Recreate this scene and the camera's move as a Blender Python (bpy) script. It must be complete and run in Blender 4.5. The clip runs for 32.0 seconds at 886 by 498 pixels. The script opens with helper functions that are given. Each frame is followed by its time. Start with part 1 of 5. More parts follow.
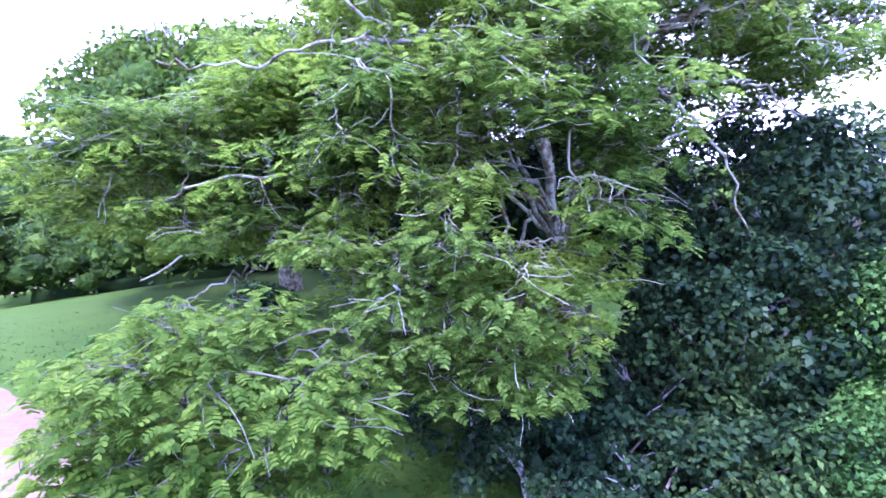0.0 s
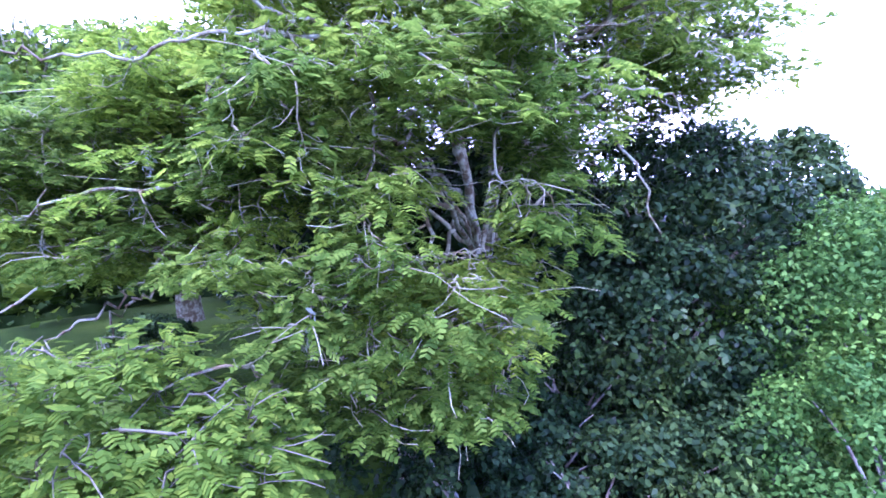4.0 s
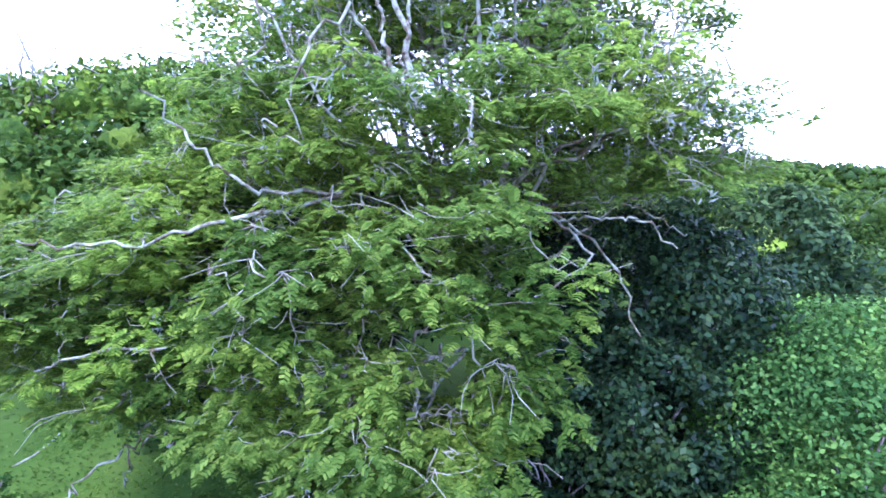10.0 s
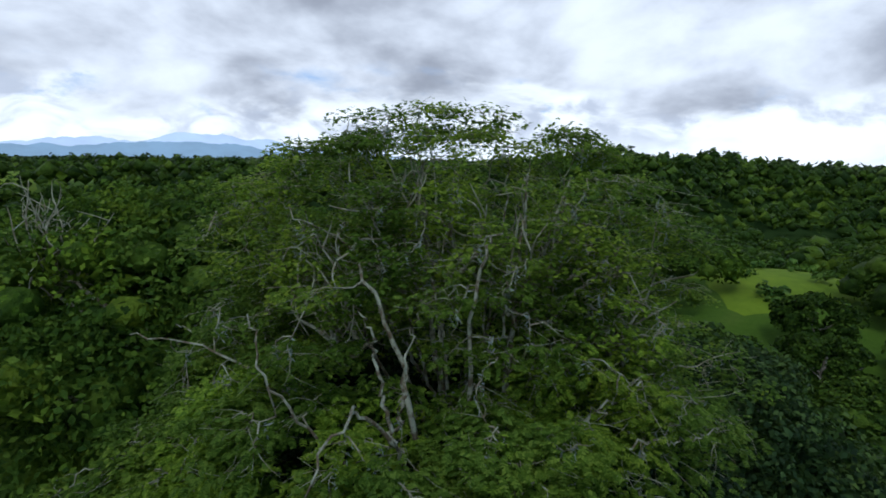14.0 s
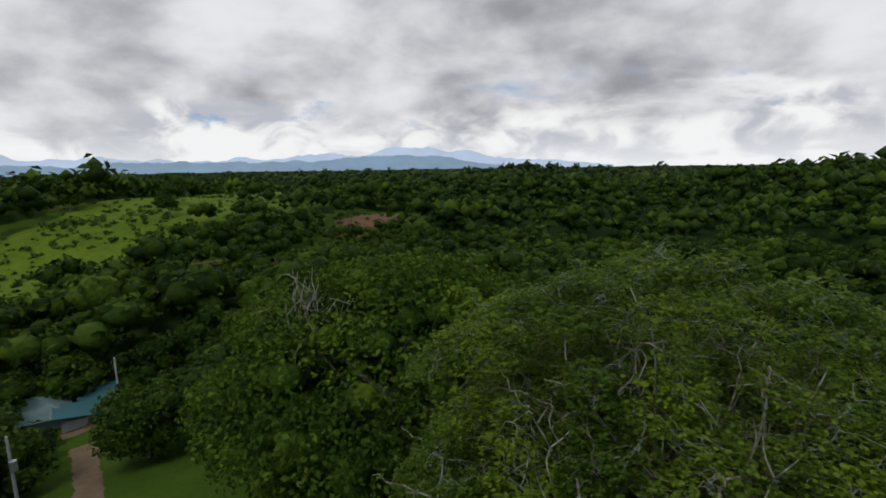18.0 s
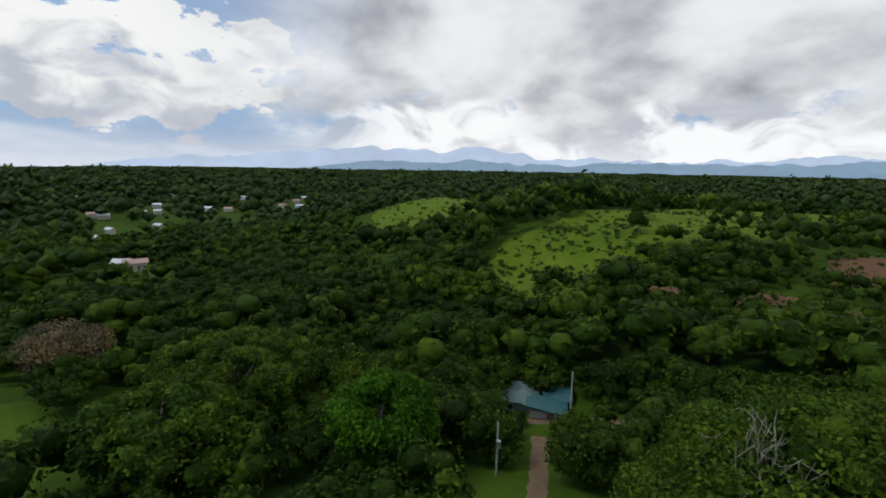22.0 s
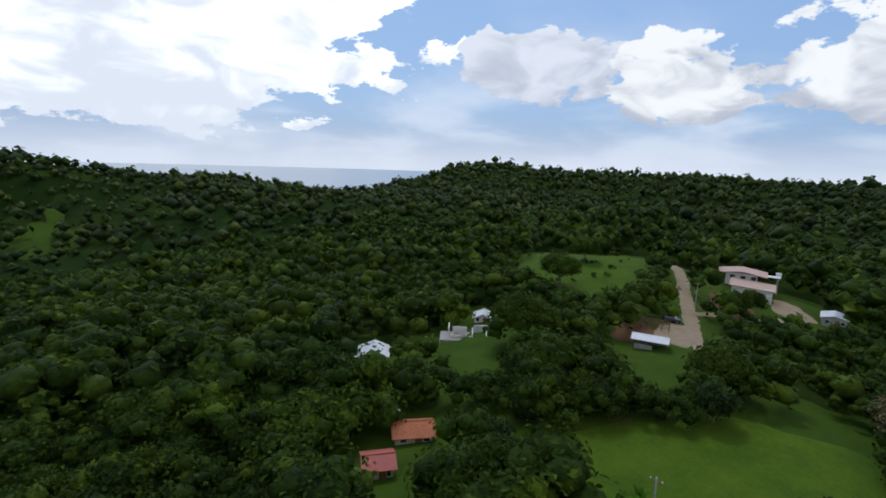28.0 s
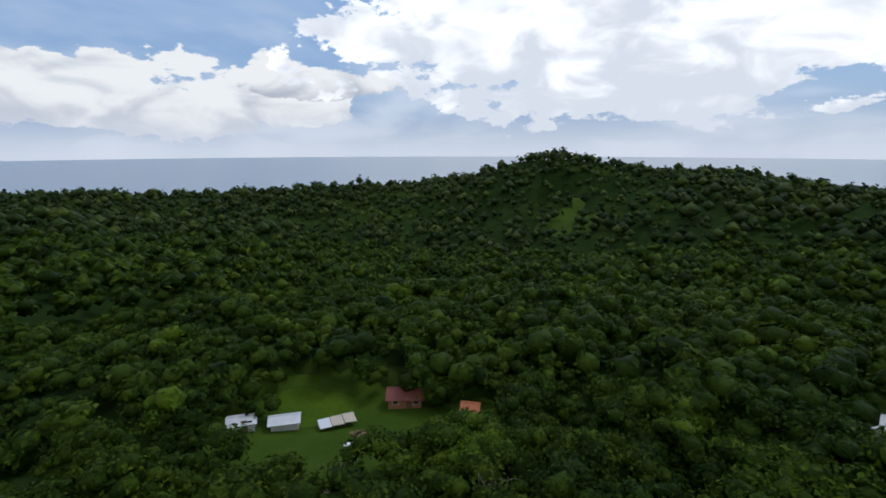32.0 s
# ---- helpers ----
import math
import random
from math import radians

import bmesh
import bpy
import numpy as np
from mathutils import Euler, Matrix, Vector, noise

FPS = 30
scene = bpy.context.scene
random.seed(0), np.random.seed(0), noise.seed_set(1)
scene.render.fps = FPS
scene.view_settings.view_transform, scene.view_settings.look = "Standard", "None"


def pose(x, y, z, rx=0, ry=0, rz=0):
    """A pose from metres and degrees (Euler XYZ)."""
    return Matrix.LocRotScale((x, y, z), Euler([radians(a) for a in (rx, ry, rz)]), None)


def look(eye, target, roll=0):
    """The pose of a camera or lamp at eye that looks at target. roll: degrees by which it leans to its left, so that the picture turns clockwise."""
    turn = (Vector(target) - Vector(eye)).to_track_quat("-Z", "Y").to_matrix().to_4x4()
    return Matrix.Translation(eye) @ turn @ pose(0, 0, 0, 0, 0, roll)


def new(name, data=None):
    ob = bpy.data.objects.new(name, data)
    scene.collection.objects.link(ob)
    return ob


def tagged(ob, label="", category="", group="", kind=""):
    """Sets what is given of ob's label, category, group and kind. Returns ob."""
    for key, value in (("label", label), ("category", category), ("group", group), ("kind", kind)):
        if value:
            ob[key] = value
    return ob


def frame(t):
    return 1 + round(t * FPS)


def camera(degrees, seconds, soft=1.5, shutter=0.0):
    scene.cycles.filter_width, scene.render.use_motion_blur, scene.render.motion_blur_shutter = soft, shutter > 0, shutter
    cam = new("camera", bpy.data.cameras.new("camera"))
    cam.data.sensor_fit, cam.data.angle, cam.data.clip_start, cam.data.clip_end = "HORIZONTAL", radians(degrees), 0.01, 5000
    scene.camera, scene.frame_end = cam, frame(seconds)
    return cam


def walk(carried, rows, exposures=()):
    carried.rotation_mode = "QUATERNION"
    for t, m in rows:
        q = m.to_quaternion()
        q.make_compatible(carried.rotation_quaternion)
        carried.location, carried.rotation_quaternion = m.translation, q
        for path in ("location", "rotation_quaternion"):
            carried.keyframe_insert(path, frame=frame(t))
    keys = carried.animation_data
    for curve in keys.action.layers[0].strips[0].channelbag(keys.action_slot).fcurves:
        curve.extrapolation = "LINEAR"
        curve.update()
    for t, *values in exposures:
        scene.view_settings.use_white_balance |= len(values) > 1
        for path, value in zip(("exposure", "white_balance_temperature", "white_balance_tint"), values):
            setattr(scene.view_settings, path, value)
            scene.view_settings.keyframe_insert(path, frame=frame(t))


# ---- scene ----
cam = camera(84.5, 32.0, soft=1.75, shutter=0.0)
PATH = [
    (0, (0.28, -0.34, 4.67), (-0.55, 9.53, 3.27), 1.5),
    (0.5, (0.26, -0.22, 4.64), (-0.45, 9.67, 3.29), 1.7),
    (1, (0.24, -0.10, 4.57), (-0.45, 9.80, 3.31), 1.1),
    (1.5, (0.23, 0.01, 4.53), (-0.14, 9.94, 3.36), 1.1),
    (2, (0.21, 0.12, 4.50), (0.53, 10.06, 3.40), 1.1),
    (2.5, (0.20, 0.20, 4.50), (1.22, 10.06, 3.14), 0.7),
    (3, (0.19, 0.27, 4.51), (1.15, 10.14, 3.17), 0.3),
    (3.5, (0.17, 0.34, 4.51), (1.08, 10.25, 3.57), 0.3),
    (5.5, (0.11, 0.35, 4.41), (1.10, 10.22, 3.15), 1.0),
    (6, (0.10, 0.36, 4.37), (1.24, 10.23, 3.25), 1.1),
    (6.5, (0.08, 0.34, 4.39), (1.21, 10.18, 3.02), 0.9),
    (7, (0.06, 0.33, 4.37), (1.11, 10.17, 2.99), -0.2),
    (7.5, (0.04, 0.34, 4.36), (1.05, 10.21, 3.07), -0.5),
    (8, (0.06, 0.33, 4.60), (0.91, 10.21, 3.33), -0.3),
    (8.5, (0.13, 0.24, 5.13), (0.78, 10.13, 3.84), -1.8),
    (9, (0.23, 0.16, 5.80), (0.92, 10.02, 4.28), -1.1),
    (9.5, (0.31, 0.20, 6.64), (1.09, 10.05, 5.16), 0.0),
    (10, (0.49, 0.10, 7.57), (1.23, 9.94, 5.99), 0.4),
    (10.5, (0.62, 0.13, 8.55), (1.31, 9.99, 7.00), -0.3),
    (11, (0.69, 0.17, 9.52), (1.33, 10.00, 7.77), -0.7),
    (11.5, (0.63, 0.26, 10.34), (1.43, 10.08, 8.63), 0.2),
    (12, (0.59, 0.36, 11.23), (1.39, 10.18, 9.53), -0.1),
    (12.5, (0.57, 0.36, 12.08), (1.32, 10.18, 10.36), -0.3),
    (13, (0.54, 0.38, 13.00), (1.33, 10.17, 11.13), -0.1),
    (13.5, (0.48, 0.45, 13.90), (1.29, 10.24, 12.03), 0.2),
    (14, (0.43, 0.40, 14.79), (1.31, 10.19, 12.97), 0.8),
    (14.5, (0.39, 0.43, 15.57), (1.28, 10.21, 13.68), 0.5),
    (16.5, (-0.11, 0.63, 17.39), (0.08, 10.50, 15.75), -0.2),
    (17, (-0.20, 0.66, 17.97), (-1.31, 10.48, 16.44), -0.3),
    (17.5, (-0.27, 0.67, 18.64), (-2.12, 10.37, 17.09), -0.7),
    (18, (-0.31, 0.67, 19.35), (-3.23, 10.09, 17.67), -0.8),
    (18.5, (-0.34, 0.67, 20.08), (-4.22, 9.74, 18.40), 0.3),
    (19, (-0.36, 0.66, 20.83), (-5.06, 9.33, 19.14), 0.6),
    (19.5, (-0.38, 0.64, 21.60), (-5.86, 8.85, 19.94), 0.7),
    (20, (-0.41, 0.61, 22.40), (-6.59, 8.30, 20.79), 0.8),
    (20.5, (-0.44, 0.56, 23.23), (-7.55, 7.38, 21.53), 0.9),
    (21, (-0.48, 0.51, 24.08), (-8.42, 6.36, 22.42), 1.7),
    (21.5, (-0.54, 0.45, 24.90), (-9.18, 5.23, 23.31), 1.1),
    (22, (-0.59, 0.39, 25.65), (-9.76, 4.03, 23.98), 0.9),
    (22.5, (-0.66, 0.32, 26.31), (-10.19, 2.82, 24.61), 1.6),
    (23, (-0.71, 0.25, 26.89), (-10.47, 1.59, 25.15), 1.6),
    (23.5, (-0.76, 0.17, 27.38), (-10.61, 0.52, 25.67), 2.1),
    (24, (-0.79, 0.09, 27.81), (-10.63, -0.62, 26.15), 2.1),
    (24.5, (-0.80, 0.01, 28.21), (-10.48, -1.88, 26.53), 2.8),
    (25, (-0.78, -0.07, 28.59), (-10.07, -3.27, 26.73), 2.7),
    (25.5, (-0.74, -0.14, 28.99), (-9.49, -4.59, 27.10), 2.4),
    (26, (-0.66, -0.19, 29.41), (-8.71, -5.80, 27.46), 2.1),
    (26.5, (-0.55, -0.24, 29.82), (-7.77, -6.91, 27.99), 2.4),
    (28.5, (0.28, -0.39, 31.39), (-2.95, -9.67, 29.50), 2.2),
    (29, (0.40, -0.40, 31.80), (-1.79, -9.96, 29.83), 2.6),
    (29.5, (0.48, -0.39, 32.20), (-0.53, -10.16, 30.31), 1.7),
    (30, (0.55, -0.37, 32.61), (0.68, -10.19, 30.71), 2.1),
    (30.5, (0.62, -0.34, 33.00), (1.92, -10.06, 31.05), 2.0),
    (31, (0.68, -0.30, 33.38), (3.31, -9.73, 31.37), 1.1),
    (31.5, (0.71, -0.26, 33.75), (4.80, -9.18, 31.85), 0.9),
    (32, (0.72, -0.22, 34.10), (5.42, -8.80, 32.01), -0.1),
]

walk(cam, [(t, look(eye, target, roll)) for t, eye, target, roll in PATH],
     exposures=[(0, 3.35, 4600, 60), (8, 3.35, 4600, 60), (9.5, 3.2, 4600, 52), (10.5, 2.6, 4650, 32), (11.2, 2.0, 4800, 22), (12, 0.95, 5150, 10), (13, 0.28, 5400, 8), (14.5, 0.0, 5600, 7),
                (16.5, -0.3, 6300, 9), (20, -0.2, 6350, 9), (24, -0.12, 6200, 9), (26.5, 0.0, 6100, 9), (29, -0.2, 5900, 9), (31, -0.22, 5900, 9), (32, -0.25, 6000, 9)])

# ---- light ----
SUN_EL, SUN_AZ = radians(58), radians(200)      # azimuth clockwise from +y
sun = new("sun", bpy.data.lights.new("sun", "SUN"))
sun.data.energy, sun.data.angle, sun.data.color = 1.1, radians(14), (1.0, 0.95, 0.86)
sun.matrix_world = look((60 * math.sin(SUN_AZ), 60 * math.cos(SUN_AZ), 60 * math.tan(SUN_EL)), (0, 0, 0))


def make_world():
    """A Nishita sky under a broken layer of cumulus and stratus."""
    w = bpy.data.worlds.new("sky")
    scene.world = w
    w.use_nodes = True
    nt = w.node_tree
    nt.nodes.clear()
    n, l = nt.nodes.new, nt.links.new

    def math_node(op, a, b=None, clamp=False):
        m = n("ShaderNodeMath")
        m.operation, m.use_clamp = op, clamp
        for i, v in enumerate((a, b)):
            if v is None:
                continue
            if isinstance(v, (int, float)):
                m.inputs[i].default_value = v
            else:
                l(v, m.inputs[i])
        return m.outputs[0]

    def ramp(v, a, b):
        r = n("ShaderNodeMapRange")
        r.interpolation_type = "SMOOTHSTEP"
        l(v, r.inputs[0])
        r.inputs[1].default_value, r.inputs[2].default_value = a, b
        return r.outputs[0]

    def mix(f, a, b):
        m = n("ShaderNodeMix")
        m.data_type = "RGBA"
        for s, v in ((m.inputs[0], f), (m.inputs[6], a), (m.inputs[7], b)):
            if isinstance(v, (tuple, float, int)):
                s.default_value = v
            else:
                l(v, s)
        return m.outputs[2]

    def fbm(vec, scale, detail, rough, distort=0.0):
        t = n("ShaderNodeTexNoise")
        t.inputs["Scale"].default_value, t.inputs["Detail"].default_value = scale, detail
        t.inputs["Roughness"].default_value, t.inputs["Distortion"].default_value = rough, distort
        l(vec, t.inputs["Vector"])
        return t.outputs["Fac"]

    sky = n("ShaderNodeTexSky")
    sky.sky_type, sky.sun_disc, sky.sun_elevation, sky.sun_rotation = "NISHITA", False, SUN_EL, SUN_AZ
    sky.air_density, sky.dust_density, sky.ozone_density = 1.2, 1.5, 1.2
    blue = n("ShaderNodeVectorMath")
    blue.operation = "SCALE"
    l(sky.outputs[0], blue.inputs[0])
    blue.inputs["Scale"].default_value = 0.085
    tc = n("ShaderNodeTexCoord")
    sep = n("ShaderNodeSeparateXYZ")
    l(tc.outputs["Generated"], sep.inputs[0])
    x, y, z = sep.outputs
    up = math_node("ADD", math_node("MAXIMUM", z, 0.0), 0.26)
    plane = n("ShaderNodeCombineXYZ")             # the cloud layer, seen in perspective
    l(math_node("DIVIDE", x, up), plane.inputs[0])
    l(math_node("DIVIDE", y, up), plane.inputs[1])
    squash = n("ShaderNodeCombineXYZ")            # towering clouds, near the horizon
    l(x, squash.inputs[0]), l(y, squash.inputs[1]), l(math_node("MULTIPLY", z, 1.9), squash.inputs[2])
    over_up = math_node("ADD", math_node("MAXIMUM", z, 0.0), 0.5)
    deck_plane = n("ShaderNodeCombineXYZ")
    l(math_node("DIVIDE", x, over_up), deck_plane.inputs[0])
    l(math_node("DIVIDE", y, over_up), deck_plane.inputs[1])
    l(math_node("MULTIPLY", z, 1.2), deck_plane.inputs[2])
    az = math_node("MULTIPLY", math_node("ARCTAN2", x, math_node("MULTIPLY", y, -1.0)), 57.2958)   # bearing to the left of +y, less 180
    el = math_node("MULTIPLY", math_node("ARCSINE", z), 57.2958)
    billow = fbm(squash.outputs[0], 6.5, 10, 0.56, 0.1)
    fine = fbm(squash.outputs[0], 16.0, 8, 0.58, 0.1)
    tone = fbm(squash.outputs[0], 9.0, 6, 0.5, 0.6)
    layer = fbm(plane.outputs[0], 1.0, 8, 0.52, 0.3)
    shade = fbm(deck_plane.outputs[0], 2.6, 7, 0.5, 0.15)
    edge = math_node("MULTIPLY", math_node("SUBTRACT", billow, 0.5), 6.0)
    edge = math_node("ADD", edge, math_node("MULTIPLY", math_node("SUBTRACT", fine, 0.5), 2.6))
    c = mix(0.6, blue.outputs[0], (0.36, 0.56, 0.92, 1))
    # thin veils over the sea
    veil = math_node("MULTIPLY", ramp(layer, 0.42, 0.66), ramp(z, 0.42, 0.05))
    c = mix(math_node("MULTIPLY", veil, 0.65), c, (0.86, 0.9, 0.97, 1))

    def cumulus(c, bearing, height, wide, high, lit, grey, body=1.0):
        """A heap of cloud: ragged above, flatter and greyer below."""
        u = math_node("DIVIDE", math_node("SUBTRACT", az, bearing - 180.0), wide)
        w = math_node("DIVIDE", math_node("SUBTRACT", el, height), high)
        w = math_node("ADD", w, math_node("MULTIPLY", math_node("MINIMUM", w, 0.0), 0.8))
        d = math_node("ADD", math_node("MULTIPLY", u, u), math_node("MULTIPLY", w, w))
        mask = ramp(math_node("ADD", math_node("SUBTRACT", body, d), edge), -0.02, 0.22)
        light = ramp(math_node("ADD", math_node("MULTIPLY", w, 0.45), math_node("MULTIPLY", math_node("SUBTRACT", tone, 0.5), 3.2)), -0.55, 0.4)
        return mix(mask, c, mix(light, grey, lit))

    LIT, GREY = (1.05, 1.03, 1.0, 1), (0.56, 0.58, 0.64, 1)
    c = cumulus(c, 237, 4.0, 20, 5.0, LIT, (0.66, 0.68, 0.74, 1))
    c = cumulus(c, 220, 6.4, 10, 2.4, LIT, GREY)
    c = cumulus(c, 191, 11.0, 24, 12.0, (1.35, 1.33, 1.3, 1), (0.86, 0.88, 0.93, 1), 1.7)
    c = cumulus(c, 144, 9.0, 7.5, 5.0, (0.86, 0.87, 0.92, 1), (0.6, 0.63, 0.7, 1))
    c = cumulus(c, 128, 7.0, 8.0, 5.5, LIT, GREY)
    c = cumulus(c, 114, 8.0, 11.0, 7.5, LIT, GREY)
    c = cumulus(c, 96, 7.5, 12.0, 7.5, LIT, GREY)
    # the band of bright heaps along the northern horizon and the grey deck above it
    north = ramp(az, -88.0, -108.0)
    north = math_node("MAXIMUM", north, ramp(az, 92.0, 112.0))
    band = math_node("MULTIPLY", north, ramp(math_node("ADD", billow, math_node("MULTIPLY", math_node("SUBTRACT", 8.0, el), 0.022)), 0.4, 0.5))
    heap = mix(ramp(tone, 0.36, 0.56), (0.6, 0.61, 0.66, 1), (1.1, 1.08, 1.06, 1))
    c = mix(band, c, heap)
    deck = math_node("ADD", math_node("MULTIPLY", math_node("SUBTRACT", el, 5.0), 0.085), math_node("MULTIPLY", math_node("SUBTRACT", layer, 0.5), 2.4))
    over = ramp(az, -78.0, -108.0)
    over = math_node("MAXIMUM", over, ramp(az, 80.0, 112.0))
    deck = math_node("MULTIPLY", ramp(deck, -0.12, 0.3), over)
    grey = mix(ramp(shade, 0.3, 0.66), (0.36, 0.36, 0.39, 1), (0.97, 0.96, 0.97, 1))
    c = mix(deck, c, grey)
    haze = mix(north, (0.86, 0.88, 0.93, 1), (1.1, 1.1, 1.1, 1))
    c = mix(math_node("MULTIPLY", ramp(z, 0.075, -0.02), 0.8), c, haze)
    bg = n("ShaderNodeBackground")
    l(c, bg.inputs[0])
    bg.inputs[1].default_value = 1.0
    out = n("ShaderNodeOutputWorld")
    l(bg.outputs[0], out.inputs[0])


make_world()

# ---- materials ----


class Mat:
    """A small builder of node materials."""

    def __init__(self, name, rough=0.7, metal=0.0, spec=0.4):
        self.m = bpy.data.materials.new(name)
        self.m.use_nodes = True
        self.nt = self.m.node_tree
        self.b = self.nt.nodes["Principled BSDF"]
        self.b.inputs["Roughness"].default_value, self.b.inputs["Metallic"].default_value = rough, metal
        self.b.inputs["Specular IOR Level"].default_value = spec
        self.co = self.n("ShaderNodeTexCoord").outputs["Object"]

    def n(self, kind):
        return self.nt.nodes.new(kind)

    def l(self, a, b):
        self.nt.links.new(a, b)

    def world_place(self):
        return self.n("ShaderNodeNewGeometry").outputs["Position"]

    def noise(self, scale, detail=4, rough=0.55, vec=None, stretch=None):
        t = self.n("ShaderNodeTexNoise")
        t.inputs["Scale"].default_value, t.inputs["Detail"].default_value, t.inputs["Roughness"].default_value = scale, detail, rough
        vec = vec or self.co
        if stretch:
            mp = self.n("ShaderNodeMapping")
            mp.inputs["Scale"].default_value = stretch
            self.l(vec, mp.inputs[0])
            vec = mp.outputs[0]
        self.l(vec, t.inputs["Vector"])
        return t.outputs["Fac"]

    def cells(self, scale, vec=None):
        t = self.n("ShaderNodeTexVoronoi")
        t.inputs["Scale"].default_value = scale
        self.l(vec or self.world_place(), t.inputs["Vector"])
        s = self.n("ShaderNodeSeparateColor")
        self.l(t.outputs["Color"], s.inputs[0])
        return s.outputs[0]

    def ramp(self, fac, stops):
        r = self.n("ShaderNodeValToRGB")
        while len(r.color_ramp.elements) < len(stops):
            r.color_ramp.elements.new(0.5)
        for e, (p, c) in zip(r.color_ramp.elements, stops):
            e.position, e.color = p, (*c, 1)
        self.l(fac, r.inputs[0])
        return r.outputs[0]

    def mix(self, fac, a, b, mode="MIX"):
        m = self.n("ShaderNodeMix")
        m.data_type, m.blend_type = "RGBA", mode
        for s, v in ((m.inputs[0], fac), (m.inputs[6], a), (m.inputs[7], b)):
            if isinstance(v, (int, float)):
                s.default_value = v
            elif isinstance(v, tuple):
                s.default_value = (*v, 1) if len(v) == 3 else v
            else:
                self.l(v, s)
        return m.outputs[2]

    def color(self, c):
        if isinstance(c, tuple):
            self.b.inputs["Base Color"].default_value = (*c, 1)
        else:
            self.l(c, self.b.inputs["Base Color"])
        return self

    def bump(self, fac, strength=0.3, dist=0.02):
        b = self.n("ShaderNodeBump")
        b.inputs["Strength"].default_value, b.inputs["Distance"].default_value = strength, dist
        self.l(fac, b.inputs["Height"])
        self.l(b.outputs[0], self.b.inputs["Normal"])
        return self

    def thin(self, color, amount):
        """Lets light through, as a leaf does."""
        t = self.n("ShaderNodeBsdfTranslucent")
        self.l(color, t.inputs[0])
        m = self.n("ShaderNodeMixShader")
        m.inputs[0].default_value = amount
        self.l(self.b.outputs[0], m.inputs[1])
        self.l(t.outputs[0], m.inputs[2])
        self.l(m.outputs[0], self.nt.nodes["Material Output"].inputs[0])
        return self


def leaf_mat(name, dark, mid, light, cell=0.11, rough=0.55, thin=0.25, spec=0.07, tufts=0.0):
    a = Mat(name, rough, 0, spec)
    isl = a.n("ShaderNodeNewGeometry").outputs["Random Per Island"]
    c1 = a.ramp(isl, [(0.0, dark), (0.55, mid), (1.0, light)])
    tint = a.ramp(a.cells(cell), [(0.0, (0.55, 0.62, 0.5)), (0.5, (1, 1, 1)), (0.85, (1.25, 1.15, 0.8)), (1, (1.5, 1.45, 1.0))])
    big = a.ramp(a.noise(0.03, 3, vec=a.world_place()), [(0.3, (0.75, 0.8, 0.8)), (0.7, (1.15, 1.1, 0.95))])
    c = a.mix(1.0, a.mix(1.0, c1, tint, "MULTIPLY"), big, "MULTIPLY")
    if tufts:
        relief = a.noise(tufts, 5, 0.65, vec=a.world_place())
        c = a.mix(1.0, c, a.ramp(relief, [(0.3, (0.7, 0.72, 0.7)), (0.7, (1.3, 1.27, 1.2))]), "MULTIPLY")
        a.bump(relief, 0.9, 0.8 / tufts)
    a.color(c)
    if thin:
        a.thin(c, thin)
    return a.m


M = {}
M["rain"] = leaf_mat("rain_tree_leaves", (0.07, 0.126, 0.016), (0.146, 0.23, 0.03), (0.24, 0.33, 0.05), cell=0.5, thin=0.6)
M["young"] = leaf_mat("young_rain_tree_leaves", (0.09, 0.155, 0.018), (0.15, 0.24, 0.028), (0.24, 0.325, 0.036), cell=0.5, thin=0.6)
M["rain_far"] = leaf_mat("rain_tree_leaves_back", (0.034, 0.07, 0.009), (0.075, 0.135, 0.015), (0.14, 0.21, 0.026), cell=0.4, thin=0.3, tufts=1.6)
# dark-leaved plants, with some of the shade under the tree put into the colour
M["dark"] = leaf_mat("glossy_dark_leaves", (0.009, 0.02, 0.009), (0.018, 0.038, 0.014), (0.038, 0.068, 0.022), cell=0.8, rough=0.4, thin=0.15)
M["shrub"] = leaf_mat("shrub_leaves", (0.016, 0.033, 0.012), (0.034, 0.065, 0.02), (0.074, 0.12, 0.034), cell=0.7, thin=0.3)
M["vine"] = leaf_mat("vine_leaves", (0.038, 0.092, 0.016), (0.08, 0.168, 0.03), (0.155, 0.27, 0.055), cell=0.8, thin=0.35)
M["lime"] = leaf_mat("lime_green_leaves", (0.036, 0.105, 0.006), (0.066, 0.18, 0.011), (0.105, 0.245, 0.018), cell=0.4, thin=0.3, tufts=1.2)
M["forest"] = leaf_mat("forest_leaves", (0.02, 0.042, 0.005), (0.042, 0.08, 0.008), (0.088, 0.142, 0.015), cell=0.10, thin=0.2, tufts=1.6)
# bluer than the near forest: a little distance haze is put into the colour
M["far_forest"] = leaf_mat("far_forest_leaves", (0.026, 0.045, 0.013), (0.042, 0.07, 0.017), (0.066, 0.1, 0.022), cell=0.06, thin=0, tufts=0.25)
M["canopy"] = leaf_mat("canopy_sheet", (0.018, 0.034, 0.011), (0.027, 0.048, 0.014), (0.042, 0.066, 0.018), cell=0.02, thin=0, rough=1.0, spec=0.0)
M["scrub"] = leaf_mat("pasture_scrub_leaves", (0.04, 0.085, 0.015), (0.07, 0.13, 0.02), (0.11, 0.17, 0.035), cell=0.3, thin=0.15)
M["lawn"] = leaf_mat("lawn_grass_blades", (0.03, 0.06, 0.005), (0.052, 0.094, 0.009), (0.085, 0.125, 0.016), cell=0.5, thin=0.2)
